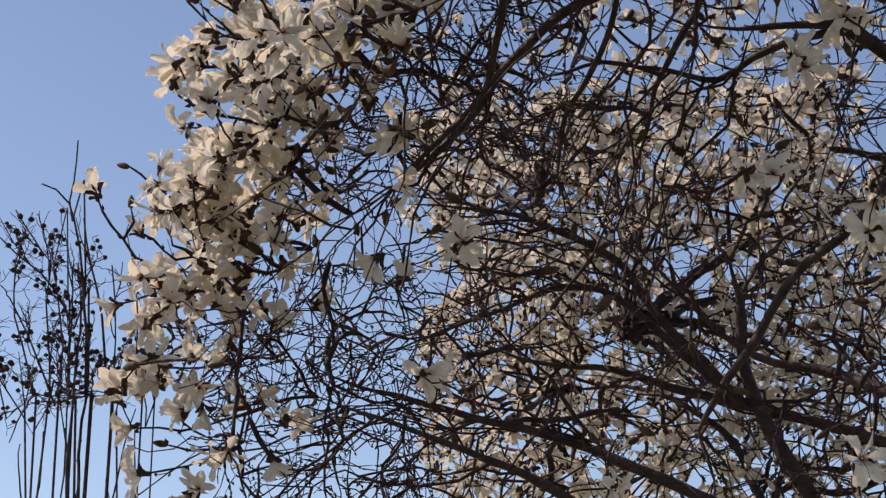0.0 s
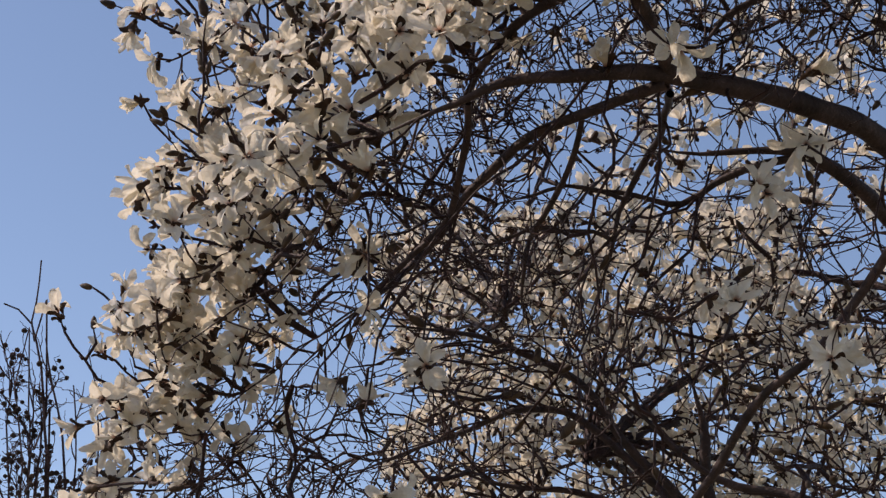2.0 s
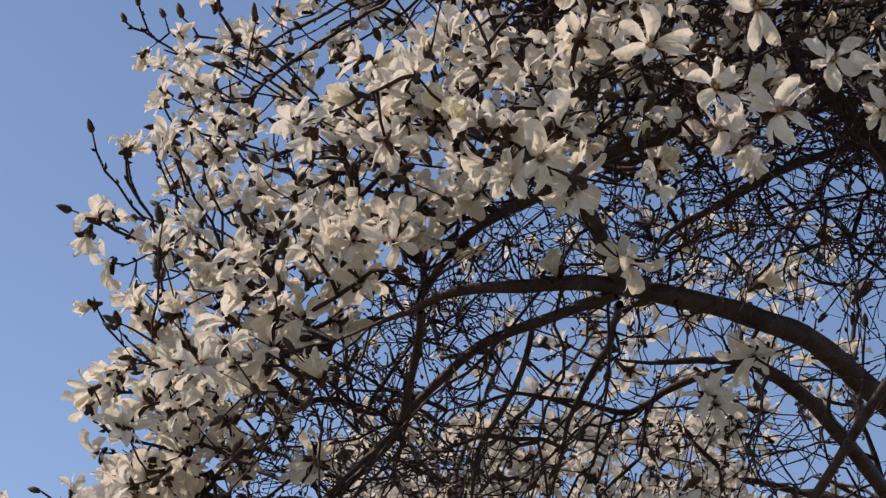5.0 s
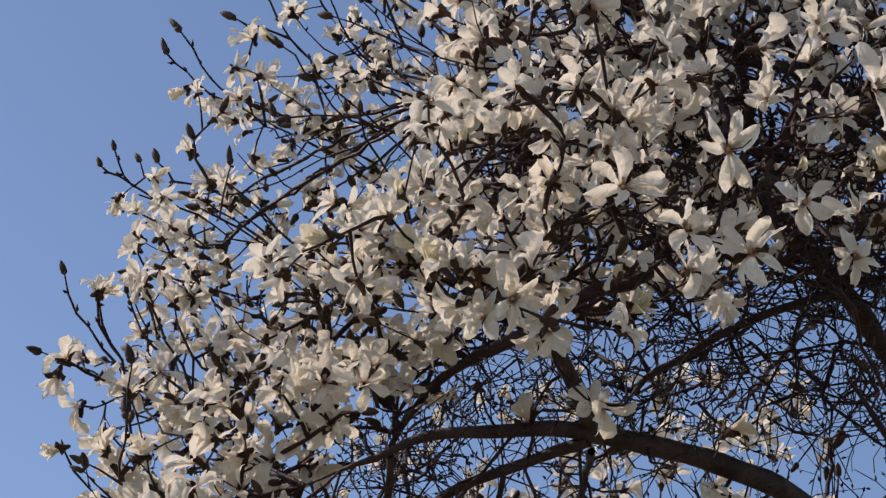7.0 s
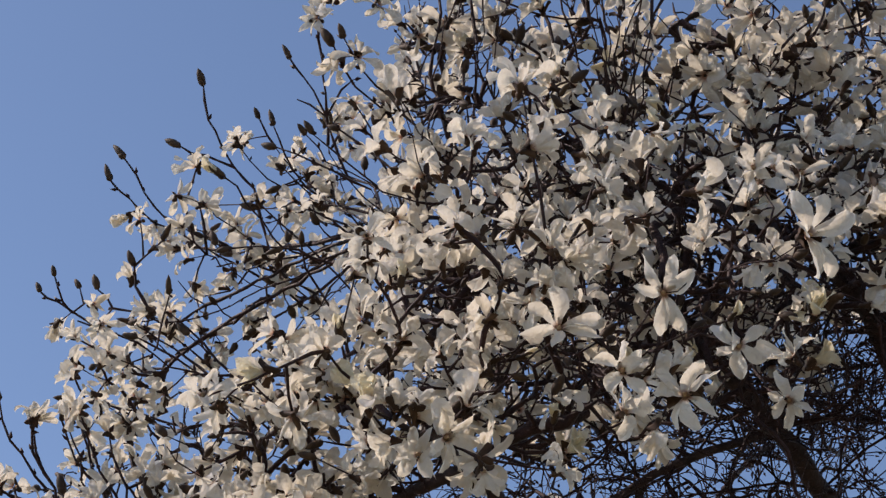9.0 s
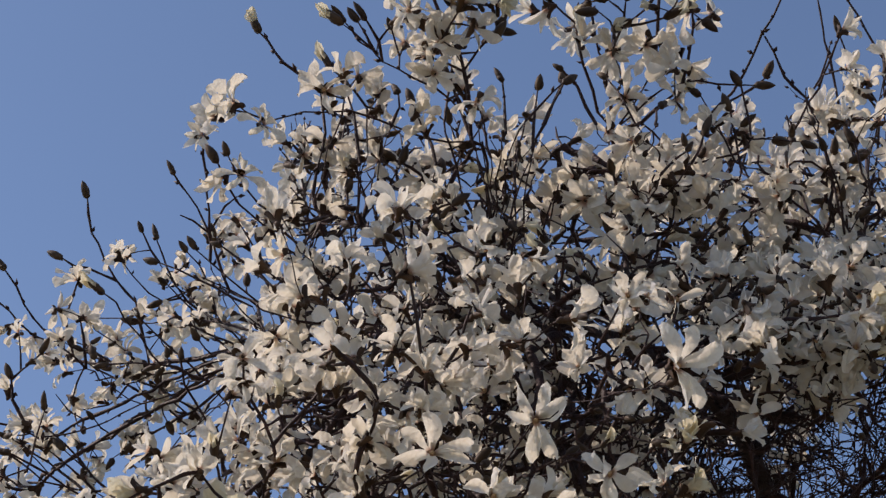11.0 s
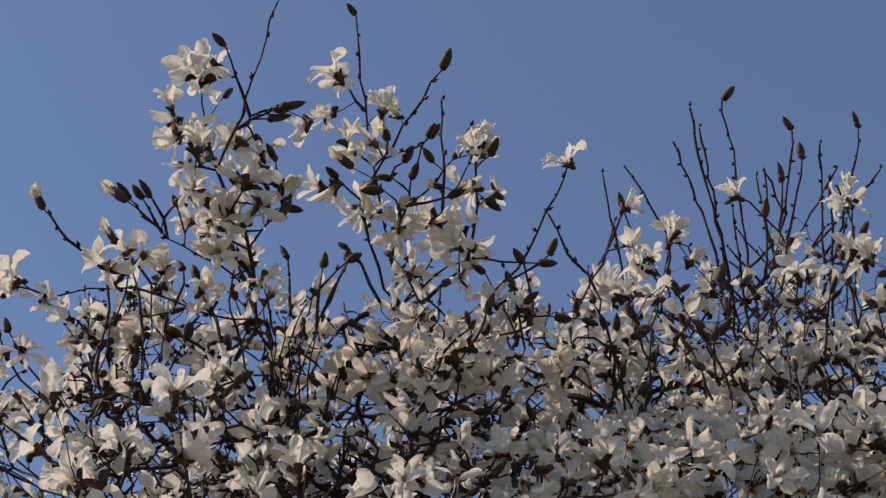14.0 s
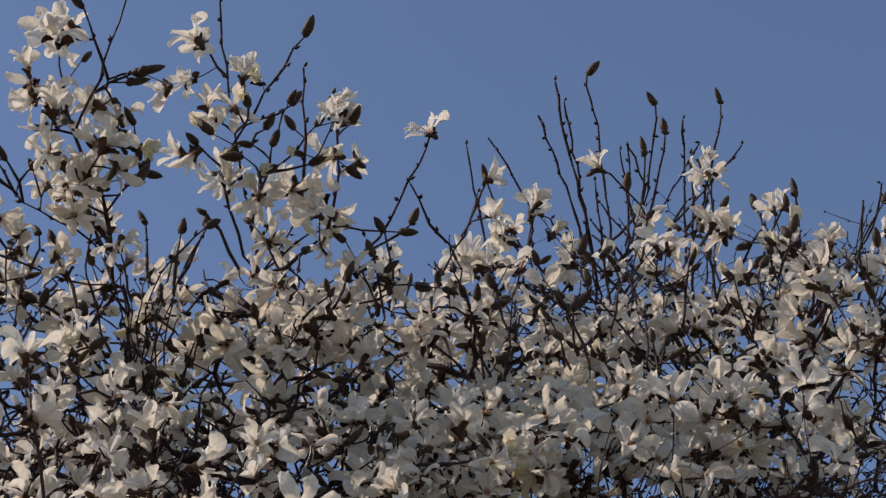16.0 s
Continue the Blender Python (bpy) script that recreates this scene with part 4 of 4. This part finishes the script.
# short side spurs on the bare wood
_bare = [(parent, base, n) for (parent, base, n), (_p0, _d0, kind) in zip(list(lines), list(tips)) if kind == "bare"]
for _q in rng.integers(0, len(_bare), 5600):
    parent, base, n = _bare[_q]
    i = int(rng.integers(base, base + n))
    away = join.D[i] * 0.6 + rng.normal(0, 0.6, 3) + np.array([0, 0, 0.12])
    away /= np.linalg.norm(away)
    L, k = rng.uniform(0.04, 0.2), int(rng.integers(3, 6))
    s_ = np.linspace(0, 1, k + 1)[:, None]
    h = join.P[i] + away * L * s_ + rng.normal(0, 0.18, 3) * L * s_ ** 2
    h[1:] += rng.normal(0, 0.004, (k, 3))
    push(h, i, "bare")

# thickness from the number of tips each piece of wood carries
for i in range(join.n - 1, N0 - 1, -1):
    if join.par[i] >= 0:
        join.cnt[join.par[i]] += join.cnt[i]
radius = np.minimum(0.00128 * np.maximum(join.cnt, 1) ** 0.34, 0.0064)

for first, n, far_off in shoots:
    radius[first:first + n] = np.maximum(radius[first:first + n], np.linspace(0.00074, 0.00056, n) * far_off)
on_shoot = {i for first, n, far_off in shoots for i in range(first, first + n)}

for name, line in limb_lines.items():
    s = Soup()
    loc = line[:, :3] - ROOT
    knob = 1 + 0.07 * np.sin(np.arange(len(line)) * 1.9 + len(name)) * rng.uniform(0.3, 1, len(line))
    tube(s, loc, line[:, 3] * knob, 12 if line[:, 3].max() > 0.02 else 8)
    part("trunk" if name == "trunk" else "limb", s.mesh("limb", [BARK]), tree)
for line, radii in boughs:
    s = Soup()
    tube(s, line - ROOT, radii * (1 + 0.1 * rng.normal(0, 1, len(radii)).clip(-1.5, 1.5)), 7)
    part("branch", s.mesh("branch", [TWIG]), tree)
s = Soup()
for (parent, base, n), (_tip, _lead, kind) in zip(lines, tips):
    idx = np.arange(base, base + n)
    pts = np.vstack([join.P[parent], join.P[idx]]) - ROOT
    r = np.concatenate([[radius[idx[0]]], radius[idx]])
    r[-1] *= 0.8
    if base not in on_shoot:
        r *= rng.uniform(1.0, 2.2) if kind == "inner" and _tip[2] > 3.2 else rng.uniform(1.3, 1.9) if kind in ("flower", "bud") else rng.uniform(0.7, 1.3)
    r *= 1 + 0.2 * rng.normal(0, 1, len(r)).clip(-1, 1.6)
    tube(s, pts, r, 5 if r[0] > 0.004 else 4)
# leaf buds along the twigs
ang = np.arange(4) * np.pi / 2
for parent, base, n in lines:
    for i in range(base + 1, base + n):
        firm = i in on_shoot
        if firm and rng.uniform() < 0.85 or not firm and rng.uniform() < 0.55:
            d = join.D[i] + rng.normal(0, 0.5, 3)
            d /= np.linalg.norm(d)
            u = np.cross(d, (0.3, 0.5, 0.8))
            u /= np.linalg.norm(u)
            w = np.cross(d, u)
            L, R = (rng.uniform(0.015, 0.023), rng.uniform(0.0044, 0.0060)) if firm else (rng.uniform(0.010, 0.019), rng.uniform(0.0025, 0.0042))
            p = join.P[i] - ROOT + d * 0.001
            ring = p + d * L * 0.4 + R * (np.cos(ang)[:, None] * u + np.sin(ang)[:, None] * w)
            v = np.vstack([p[None], ring, (p + d * L)[None]])
            s.add(v, np.array([(0, 2, 1), (0, 3, 2), (0, 4, 3), (0, 1, 4), (5, 1, 2), (5, 2, 3), (5, 3, 4), (5, 4, 1)]))
part("twig_tangle", s.mesh("twig_tangle", [TWIG]), tree, "dense tangle of thin dark twigs with small leaf buds", "stuff")


# ---- flowers ----
def tepal(length, width, start, end, cup, wave, rows=6, cols=5, seed=0):
    """One tepal: leaves the axis (z) at angle start and bends to angle end, degrees; x is its width."""
    g = np.random.default_rng(seed)
    tail = [0.9, 0.965, 1.0] if rows > 7 else [0.93, 1.0]
    sv, cv = np.concatenate([np.linspace(0, 0.8, rows - len(tail)), tail]), np.linspace(-1, 1, cols)
    step = np.diff(sv) * length
    th = np.radians(start + (end - start) * sv ** 1.2)
    y = np.concatenate([[0], np.cumsum(np.sin((th[1:] + th[:-1]) / 2) * step)]) + 0.003
    z = np.concatenate([[0], np.cumsum(np.cos((th[1:] + th[:-1]) / 2) * step)])
    half = width / 2 * np.interp(sv, [0, 0.2, 0.4, 0.6, 0.72, 0.82, 0.9, 0.965, 1.0], [0.22, 0.42, 0.74, 0.97, 1.0, 0.92, 0.73, 0.43, 0.1])
    lean, ph, twist, fold = g.uniform(-0.8, 0.8), g.uniform(0, 6), g.normal(0, 0.75), g.uniform(-0.5, 0.5)
    v = np.zeros((rows, cols, 3))
    for i, sr in enumerate(sv):
        nrm = np.array([0, -np.cos(th[i]), np.sin(th[i])])
        for j, c in enumerate(cv):
            edge_wave = wave * abs(c) ** 1.5 * math.sin(ph + 5 * sr + 2 * c) * sr
            tw, uneven = twist * sr, 1 + 0.25 * math.sin(ph * 3 + 4 * sr) * c
            v[i, j] = (np.array([c * half[i] * uneven * math.cos(tw) + lean * length * sr ** 2 * 0.4, y[i], z[i]])
                       + nrm * (cup * half[i] * c * c + edge_wave + half[i] * c * math.sin(tw) + fold * length * 0.25 * math.sin(3 * sr + ph) * sr))
    v[1:-1] += g.normal(0, 0.0007, (rows - 2, cols, 3))
    i, j = np.meshgrid(np.arange(rows - 1), np.arange(cols - 1), indexing="ij")
    a = i * cols + j
    return v.reshape(-1, 3), np.stack([a, a + 1, a + cols + 1, a + cols], -1).reshape(-1, 4), np.repeat(sv, cols)


def spindle(length, radius_, rows=6, sides=8, open_side=False, bend=0.0):
    """A bud or scale along z, pointed at its end."""
    sv = np.linspace(0, 1, rows)
    prof = radius_ * np.interp(sv, [0, 0.12, 0.4, 0.7, 0.9, 1.0], [0.10, 0.62, 1.0, 0.8, 0.42, 0.06])
    span = np.pi * 1.15 if open_side else 2 * np.pi
    ang = np.linspace(0, span, sides, endpoint=open_side)
    v = np.stack([np.stack([p * np.cos(ang) + bend * length * t * t, p * np.sin(ang), np.full(sides, t * length)], -1) for t, p in zip(sv, prof)])
    i, k = np.meshgrid(np.arange(rows - 1), np.arange(sides - (1 if open_side else 0)), indexing="ij")
    a, b = i * sides + k, i * sides + (k + 1) % sides
    return v.reshape(-1, 3), np.stack([a, b, b + sides, a + sides], -1).reshape(-1, 4), np.repeat(sv, sides)


def turned(m, v):
    a = np.array(m)
    return v @ a[:3, :3].T + a[:3, 3]


# forms: (number of tepals, angle at the foot, angle at the tip, spread of both), from closed to hanging open
FORMS = [(6, 38, 96, 26), (7, 48, 118, 34), (6, 30, 75, 24), (8, 55, 135, 40), (6, 22, 52, 20), (6, 10, 26, 10), (7, 62, 150, 42), (6, 44, 104, 44), (5, 52, 90, 46), (7, 35, 120, 44),
         (8, 40, 88, 40), (7, 28, 64, 30), (9, 50, 110, 48), (6, 58, 128, 40)]
variants = []
for k, (count, a0, a1, spread) in enumerate(FORMS):
    g = np.random.default_rng(100 + k)
    rows = []
    for q in range(count):
        L, W = g.uniform(0.044, 0.064), g.uniform(0.018, 0.029)
        fine = tepal(L, W, a0 + g.normal(0, spread * 0.5), a1 + g.normal(0, spread), g.uniform(0.15, 0.9), g.uniform(0.004, 0.012), 10, 5, seed=k * 20 + q)
        rough = tepal(L, W, a0 + g.normal(0, spread * 0.4), a1 + g.normal(0, spread), g.uniform(0.1, 0.7), 0.007, 7, 5, seed=k * 20 + q)
        turn = Matrix.Rotation(2 * math.pi * q / count + g.normal(0, 0.2), 4, "Z")
        fs = Soup()
        fs.add(*fine)
        rows.append((fs.mesh("petal", [PETAL_CREAM if k == 5 else PETAL], True), rough, turn))
    variants.append(rows)
cs = Soup()
cs.add(*spindle(0.013, 0.0040, 6, 8))
for q in range(14):
    t_ = Matrix.Rotation(q * 2.4, 4, "Z") @ Matrix.Rotation(radians(40 + 20 * (q % 2)), 4, "X")
    v, f, a = spindle(0.010, 0.0012, 3, 4)
    cs.add(turned(t_, v), f)
CORE_MESH = cs.mesh("flower", [CORE])
scale_meshes, bud_meshes = [], []
for q in range(4):
    s1 = Soup()
    v, f, _a = spindle(0.018, 0.0068, 5, 7)
    s1.add(v, f)
    for w_ in range(2 + q % 2):
        v, f, _a = tepal(0.032 + 0.003 * q - 0.004 * w_, 0.0175, 12 + 8 * w_, 40 + 14 * q, 0.9, 0.001, 6, 5, seed=700 + 10 * q + w_)
        s1.add(turned(Matrix.Translation((0, 0, 0.002)) @ Matrix.Rotation(w_ * (2.6 if q % 2 else 2.1) + q, 4, "Z"), v), f)
    m_ = s1.mesh("bud_scale", [SCALE])
    scale_meshes.append(m_)
    s2 = Soup()
    v, f, a = spindle(0.031 + 0.004 * q, 0.0070 + 0.0009 * (q % 3), 8, 8, False, 0.05 * (q - 1))
    s2.add(v, f)
    v, f, a = spindle(0.020, 0.0082, 5, 7, True, 0.15)
    s2.add(v, f)
    bud_meshes.append(s2.mesh("flower_bud", [BUD]))

ts = Soup()
for q in range(3):
    v, f, a = tepal(0.040 + 0.003 * q, 0.017, 5, 3 + 6 * q, 1.0, 0.002, 7, 5, seed=800 + q)
    ts.add(turned(Matrix.Translation((0, 0, 0.006)) @ Matrix.Rotation(q * 2.1, 4, "Z"), v), f, np.maximum(a, 0.3))
TIP_MESH = ts.mesh("petal_tip", [PETAL_CREAM], True)


def axis_frame(p, d, spin, size):
    q = Vector(d).to_track_quat("Z", "Y").to_matrix().to_4x4()
    return Matrix.Translation(Vector(p) - Vector(ROOT)) @ q @ Matrix.Rotation(spin, 4, "Z") @ Matrix.Scale(size, 4)


flowers = [(p, d, kind) for p, d, kind in tips if kind in ("flower", "cup", "face")]
buds = [(p, d) for p, d, kind in tips if kind == "bud"]
flowers.sort(key=lambda r: r[0][1])
buds.sort(key=lambda r: r[0][1])


def openness(p):
    """The flowers open wider towards the top of the crown, and stay small far back and on the airy side."""
    away = np.linalg.norm(np.asarray(p) - np.array(STAND))
    if away > 5.0 and p[2] < 3.5:
        return 0.72
    if away > 4.5 and p[0] < 0.35 and p[2] > 3.3:
        return 0.9
    return float(np.interp(p[2], [3.6, 4.4, 5.2], [1.0, 1.1, 1.15]))


far, far_scale, far_bud = Soup(), Soup(), Soup()
for k, (p, d, kind) in enumerate(flowers):
    out = d * 0.9 + np.array([-0.1, -0.1, 0.15]) + rng.normal(0, 0.6, 3)
    form = int(rng.choice(len(FORMS), p=[.09, .06, .12, .05, .13, .06, .04, .07, .05, .06, .10, .11, .04, .02]))
    size = rng.uniform(0.82, 1.1) * openness(p)
    if kind == "cup":
        form, size, out = int(rng.choice([4, 5, 5])), 1.0, d + rng.normal(0, 0.4, 3) + np.array([0, 0, 0.4])
    elif kind == "face":
        form, size, out = int(rng.choice([0, 1, 7])), 1.1 * openness(p), np.array([0.0, -1.0, -0.15]) + rng.normal(0, 0.28, 3)
    m = axis_frame(p, out, rng.uniform(0, 6.3), size)
    tilt = Matrix.Rotation(rng.normal(0, 0.35), 4, "X") @ Matrix.Translation((0, 0, -0.022))
    which = int(rng.integers(4))
    if k < 300:
        core = part("flower", CORE_MESH, tree)
        core.matrix_local = m
        for me_, rough, turn in variants[form]:
            part("petal", me_, core).matrix_local = turn
        part("bud_scale", scale_meshes[which], core).matrix_local = tilt
    else:
        for me_, (v, f, a), turn in variants[form]:
            far.add(turned(m @ turn, v), f, a, 0)
        v = np.zeros(len(scale_meshes[which].vertices) * 3)
        scale_meshes[which].vertices.foreach_get("co", v)
        far_scale.add(turned(m @ tilt, v.reshape(-1, 3)), [tuple(q.vertices) for q in scale_meshes[which].polygons])
part("blossom", far.mesh("blossom", [PETAL], True), tree, "mass of open white flowers", "stuff")
part("scale_mass", far_scale.mesh("scale_mass", [SCALE]), tree, "brown bud scales behind the flowers", "stuff")
for k, (p, d) in enumerate(buds):
    m = axis_frame(p, d + rng.normal(0, 0.25, 3), rng.uniform(0, 6.3), rng.uniform(0.85, 1.28) * np.interp(p[2], [4.2, 4.8], [1.0, 1.25]))
    form = bud_meshes[int(rng.integers(4))]
    if k < 300:
        hull = part("flower_bud", form, tree)
        hull.matrix_local = m
        if rng.uniform() < 0.2:
            part("petal_tip", TIP_MESH, hull, "cream petals breaking from the bud")
    else:
        v = np.zeros(len(form.vertices) * 3)
        form.vertices.foreach_get("co", v)
        far_bud.add(turned(m, v.reshape(-1, 3)), [tuple(q.vertices) for q in form.polygons])
part("bud_mass", far_bud.mesh("bud_mass", [BUD]), tree, "brown downy flower buds farther back", "stuff")

# ---- shrub with dry seed heads ----
shrub = new("crape_myrtle")
shrub.location = (-0.95, 4.45, 0)
tagged(shrub, "bare upright shrub with dark round seed capsules", "shrub")
S0 = np.array(shrub.location)
heads = []


def stem(r, distance, *way):
    ctrl = [np.array(spot(b, e, distance)) for b, e in way]
    foot = S0 + (ctrl[0] - S0) * np.array([0.6, 0.6, 0])
    foot[2] = 0.0
    line = smooth_line([foot] + ctrl, 0.06)
    line[2:-1] += rng.normal(0, 0.002, (len(line) - 3, 3))
    bend = np.linspace(0, 1, len(line))
    line[:, 0] += 0.022 * np.sin(bend * rng.uniform(9, 16) + rng.uniform(0, 6)) * np.sin(np.pi * bend)
    line[:, 1] += 0.05 * np.sin(bend * rng.uniform(6, 12) + rng.uniform(0, 6)) * np.sin(np.pi * bend)
    s = Soup()
    tube(s, line - S0, np.interp(np.linspace(0, 1, len(line)), [0, 0.6, 1], [r * 1.1, r * 0.85, 0.0018]), 7)
    part("stem", s.mesh("stem", [SHRUB_BARK]), shrub)
    heads.append(line)


stem(0.0083, 4.60, (-10.1, 9.7), (-10.3, 12.6), (-10.7, 15.8), (-11.3, 18.0), (-12.1, 18.5))
stem(0.0044, 4.60, (-10.7, 15.8), (-11.2, 17.5), (-11.2, 18.6), (-11.1, 19.8))
stem(0.0077, 4.60, (-9.8, 9.7), (-9.9, 12.6), (-10.1, 14.8), (-10.5, 16.3), (-10.8, 17.6))
stem(0.0064, 4.54, (-10.5, 9.7), (-11.3, 12.2), (-12.2, 14.1), (-12.8, 15.2))
stem(0.0058, 4.66, (-10.4, 13.2), (-10.9, 14.5), (-11.6, 15.6), (-12.3, 16.2), (-13.2, 16.9))
stem(0.0058, 4.66, (-11.1, 9.7), (-11.4, 12.5), (-11.7, 15.1), (-11.7, 16.4))
stem(0.0050, 4.54, (-11.8, 9.6), (-11.9, 12.5), (-12.6, 14.7), (-12.7, 16.0))
stem(0.0058, 4.72, (-12.1, 9.6), (-12.7, 11.8), (-13.1, 13.2))
stem(0.0044, 4.66, (-10.7, 9.7), (-11.0, 12.5), (-11.0, 14.8), (-11.2, 16.2))
stem(0.0038, 4.47, (-9.0, 9.7), (-9.1, 12.6), (-9.1, 14.9), (-9.3, 16.3))
stem(0.0050, 4.78, (-11.5, 9.7), (-11.2, 12.9), (-11.3, 14.8), (-11.7, 16.7))
stem(0.0044, 4.78, (-9.5, 9.7), (-9.8, 11.6), (-9.7, 14.2), (-9.9, 16.3))
stem(0.0031, 4.60, (-8.6, 9.7), (-8.7, 11.7), (-8.8, 12.7))
stem(0.0029, 4.66, (-10.9, 10.5), (-11.9, 11.4), (-12.6, 12.5), (-13.1, 13.2))
stem(0.0026, 4.62, (-11.2, 15.5), (-11.7, 16.2), (-12.2, 16.9), (-12.8, 17.7))
fine = Soup()
caps = []


def sprig(start, lead, length, r, spread):
    """A bent twig; gives its points."""
    d = lead + rng.normal(0, spread, 3)
    d /= np.linalg.norm(d)
    s_ = np.linspace(0, 1, 7)[:, None]
    pts = start + d * length * s_ + rng.normal(0, 0.16, 3) * length * s_ ** 2
    pts[1:] += rng.normal(0, 0.0016, (6, 3))
    tube(fine, pts - S0, np.linspace(r, r * 0.55, 7), 5)
    return pts


for line in heads:
    for q in range(1):
        low = np.nonzero((line[:, 2] > 1.9) & (line[:, 2] < 2.6))[0]
        if len(low) > 1:
            i = int(rng.choice(low[1:]))
            lead = (line[i] - line[i - 1]) / np.linalg.norm(line[i] - line[i - 1])
            sprig(line[i], lead, rng.uniform(0.1, 0.26), 0.0026, 0.16)
    for q in range(6):
        high = np.nonzero((line[:, 2] > 2.57) & (line[:, 2] < 2.92))[0]
        i = int(rng.choice(high)) if len(high) else len(line) - 2
        lead = line[i] - line[i - 1]
        lead /= np.linalg.norm(lead)
        branch = sprig(line[i], lead + np.array([0, 0, 0.3]), rng.uniform(0.05, 0.13), 0.0019, 0.32)
        for c in range(int(rng.integers(4, 9))):
            twig = sprig(branch[int(rng.integers(2, 7))], branch[-1] - branch[0], rng.uniform(0.02, 0.06), 0.0011, 0.07)
            if q < 3:
                for h in range(int(rng.integers(1, 4))):
                    at = twig[int(rng.integers(3, 7))]
                    e_ = at + rng.normal(0, 0.009, 3) + np.array([0, 0, 0.006])
                    tube(fine, np.array([at, (at + e_) / 2, e_]) - S0, [0.0009, 0.0009, 0.0009], 3)
                    caps.append(e_)
part("brushwood", fine.mesh("brushwood", [SHRUB_BARK]), shrub, kind="stuff")
cm = Soup()
cm.add(*spindle(0.0115, 0.0066, 6, 7))
CAP = cm.mesh("seed_capsule", [CAPSULE])
for e_ in [caps[k] for k in rng.permutation(len(caps))[:240]]:
    part("seed_capsule", CAP, shrub).matrix_local = Matrix.Translation(Vector(e_ - S0)) @ Euler((rng.normal(0, 0.5), rng.normal(0, 0.5), 0)).to_matrix().to_4x4() @ Matrix.Scale(rng.uniform(0.8, 1.25), 4)
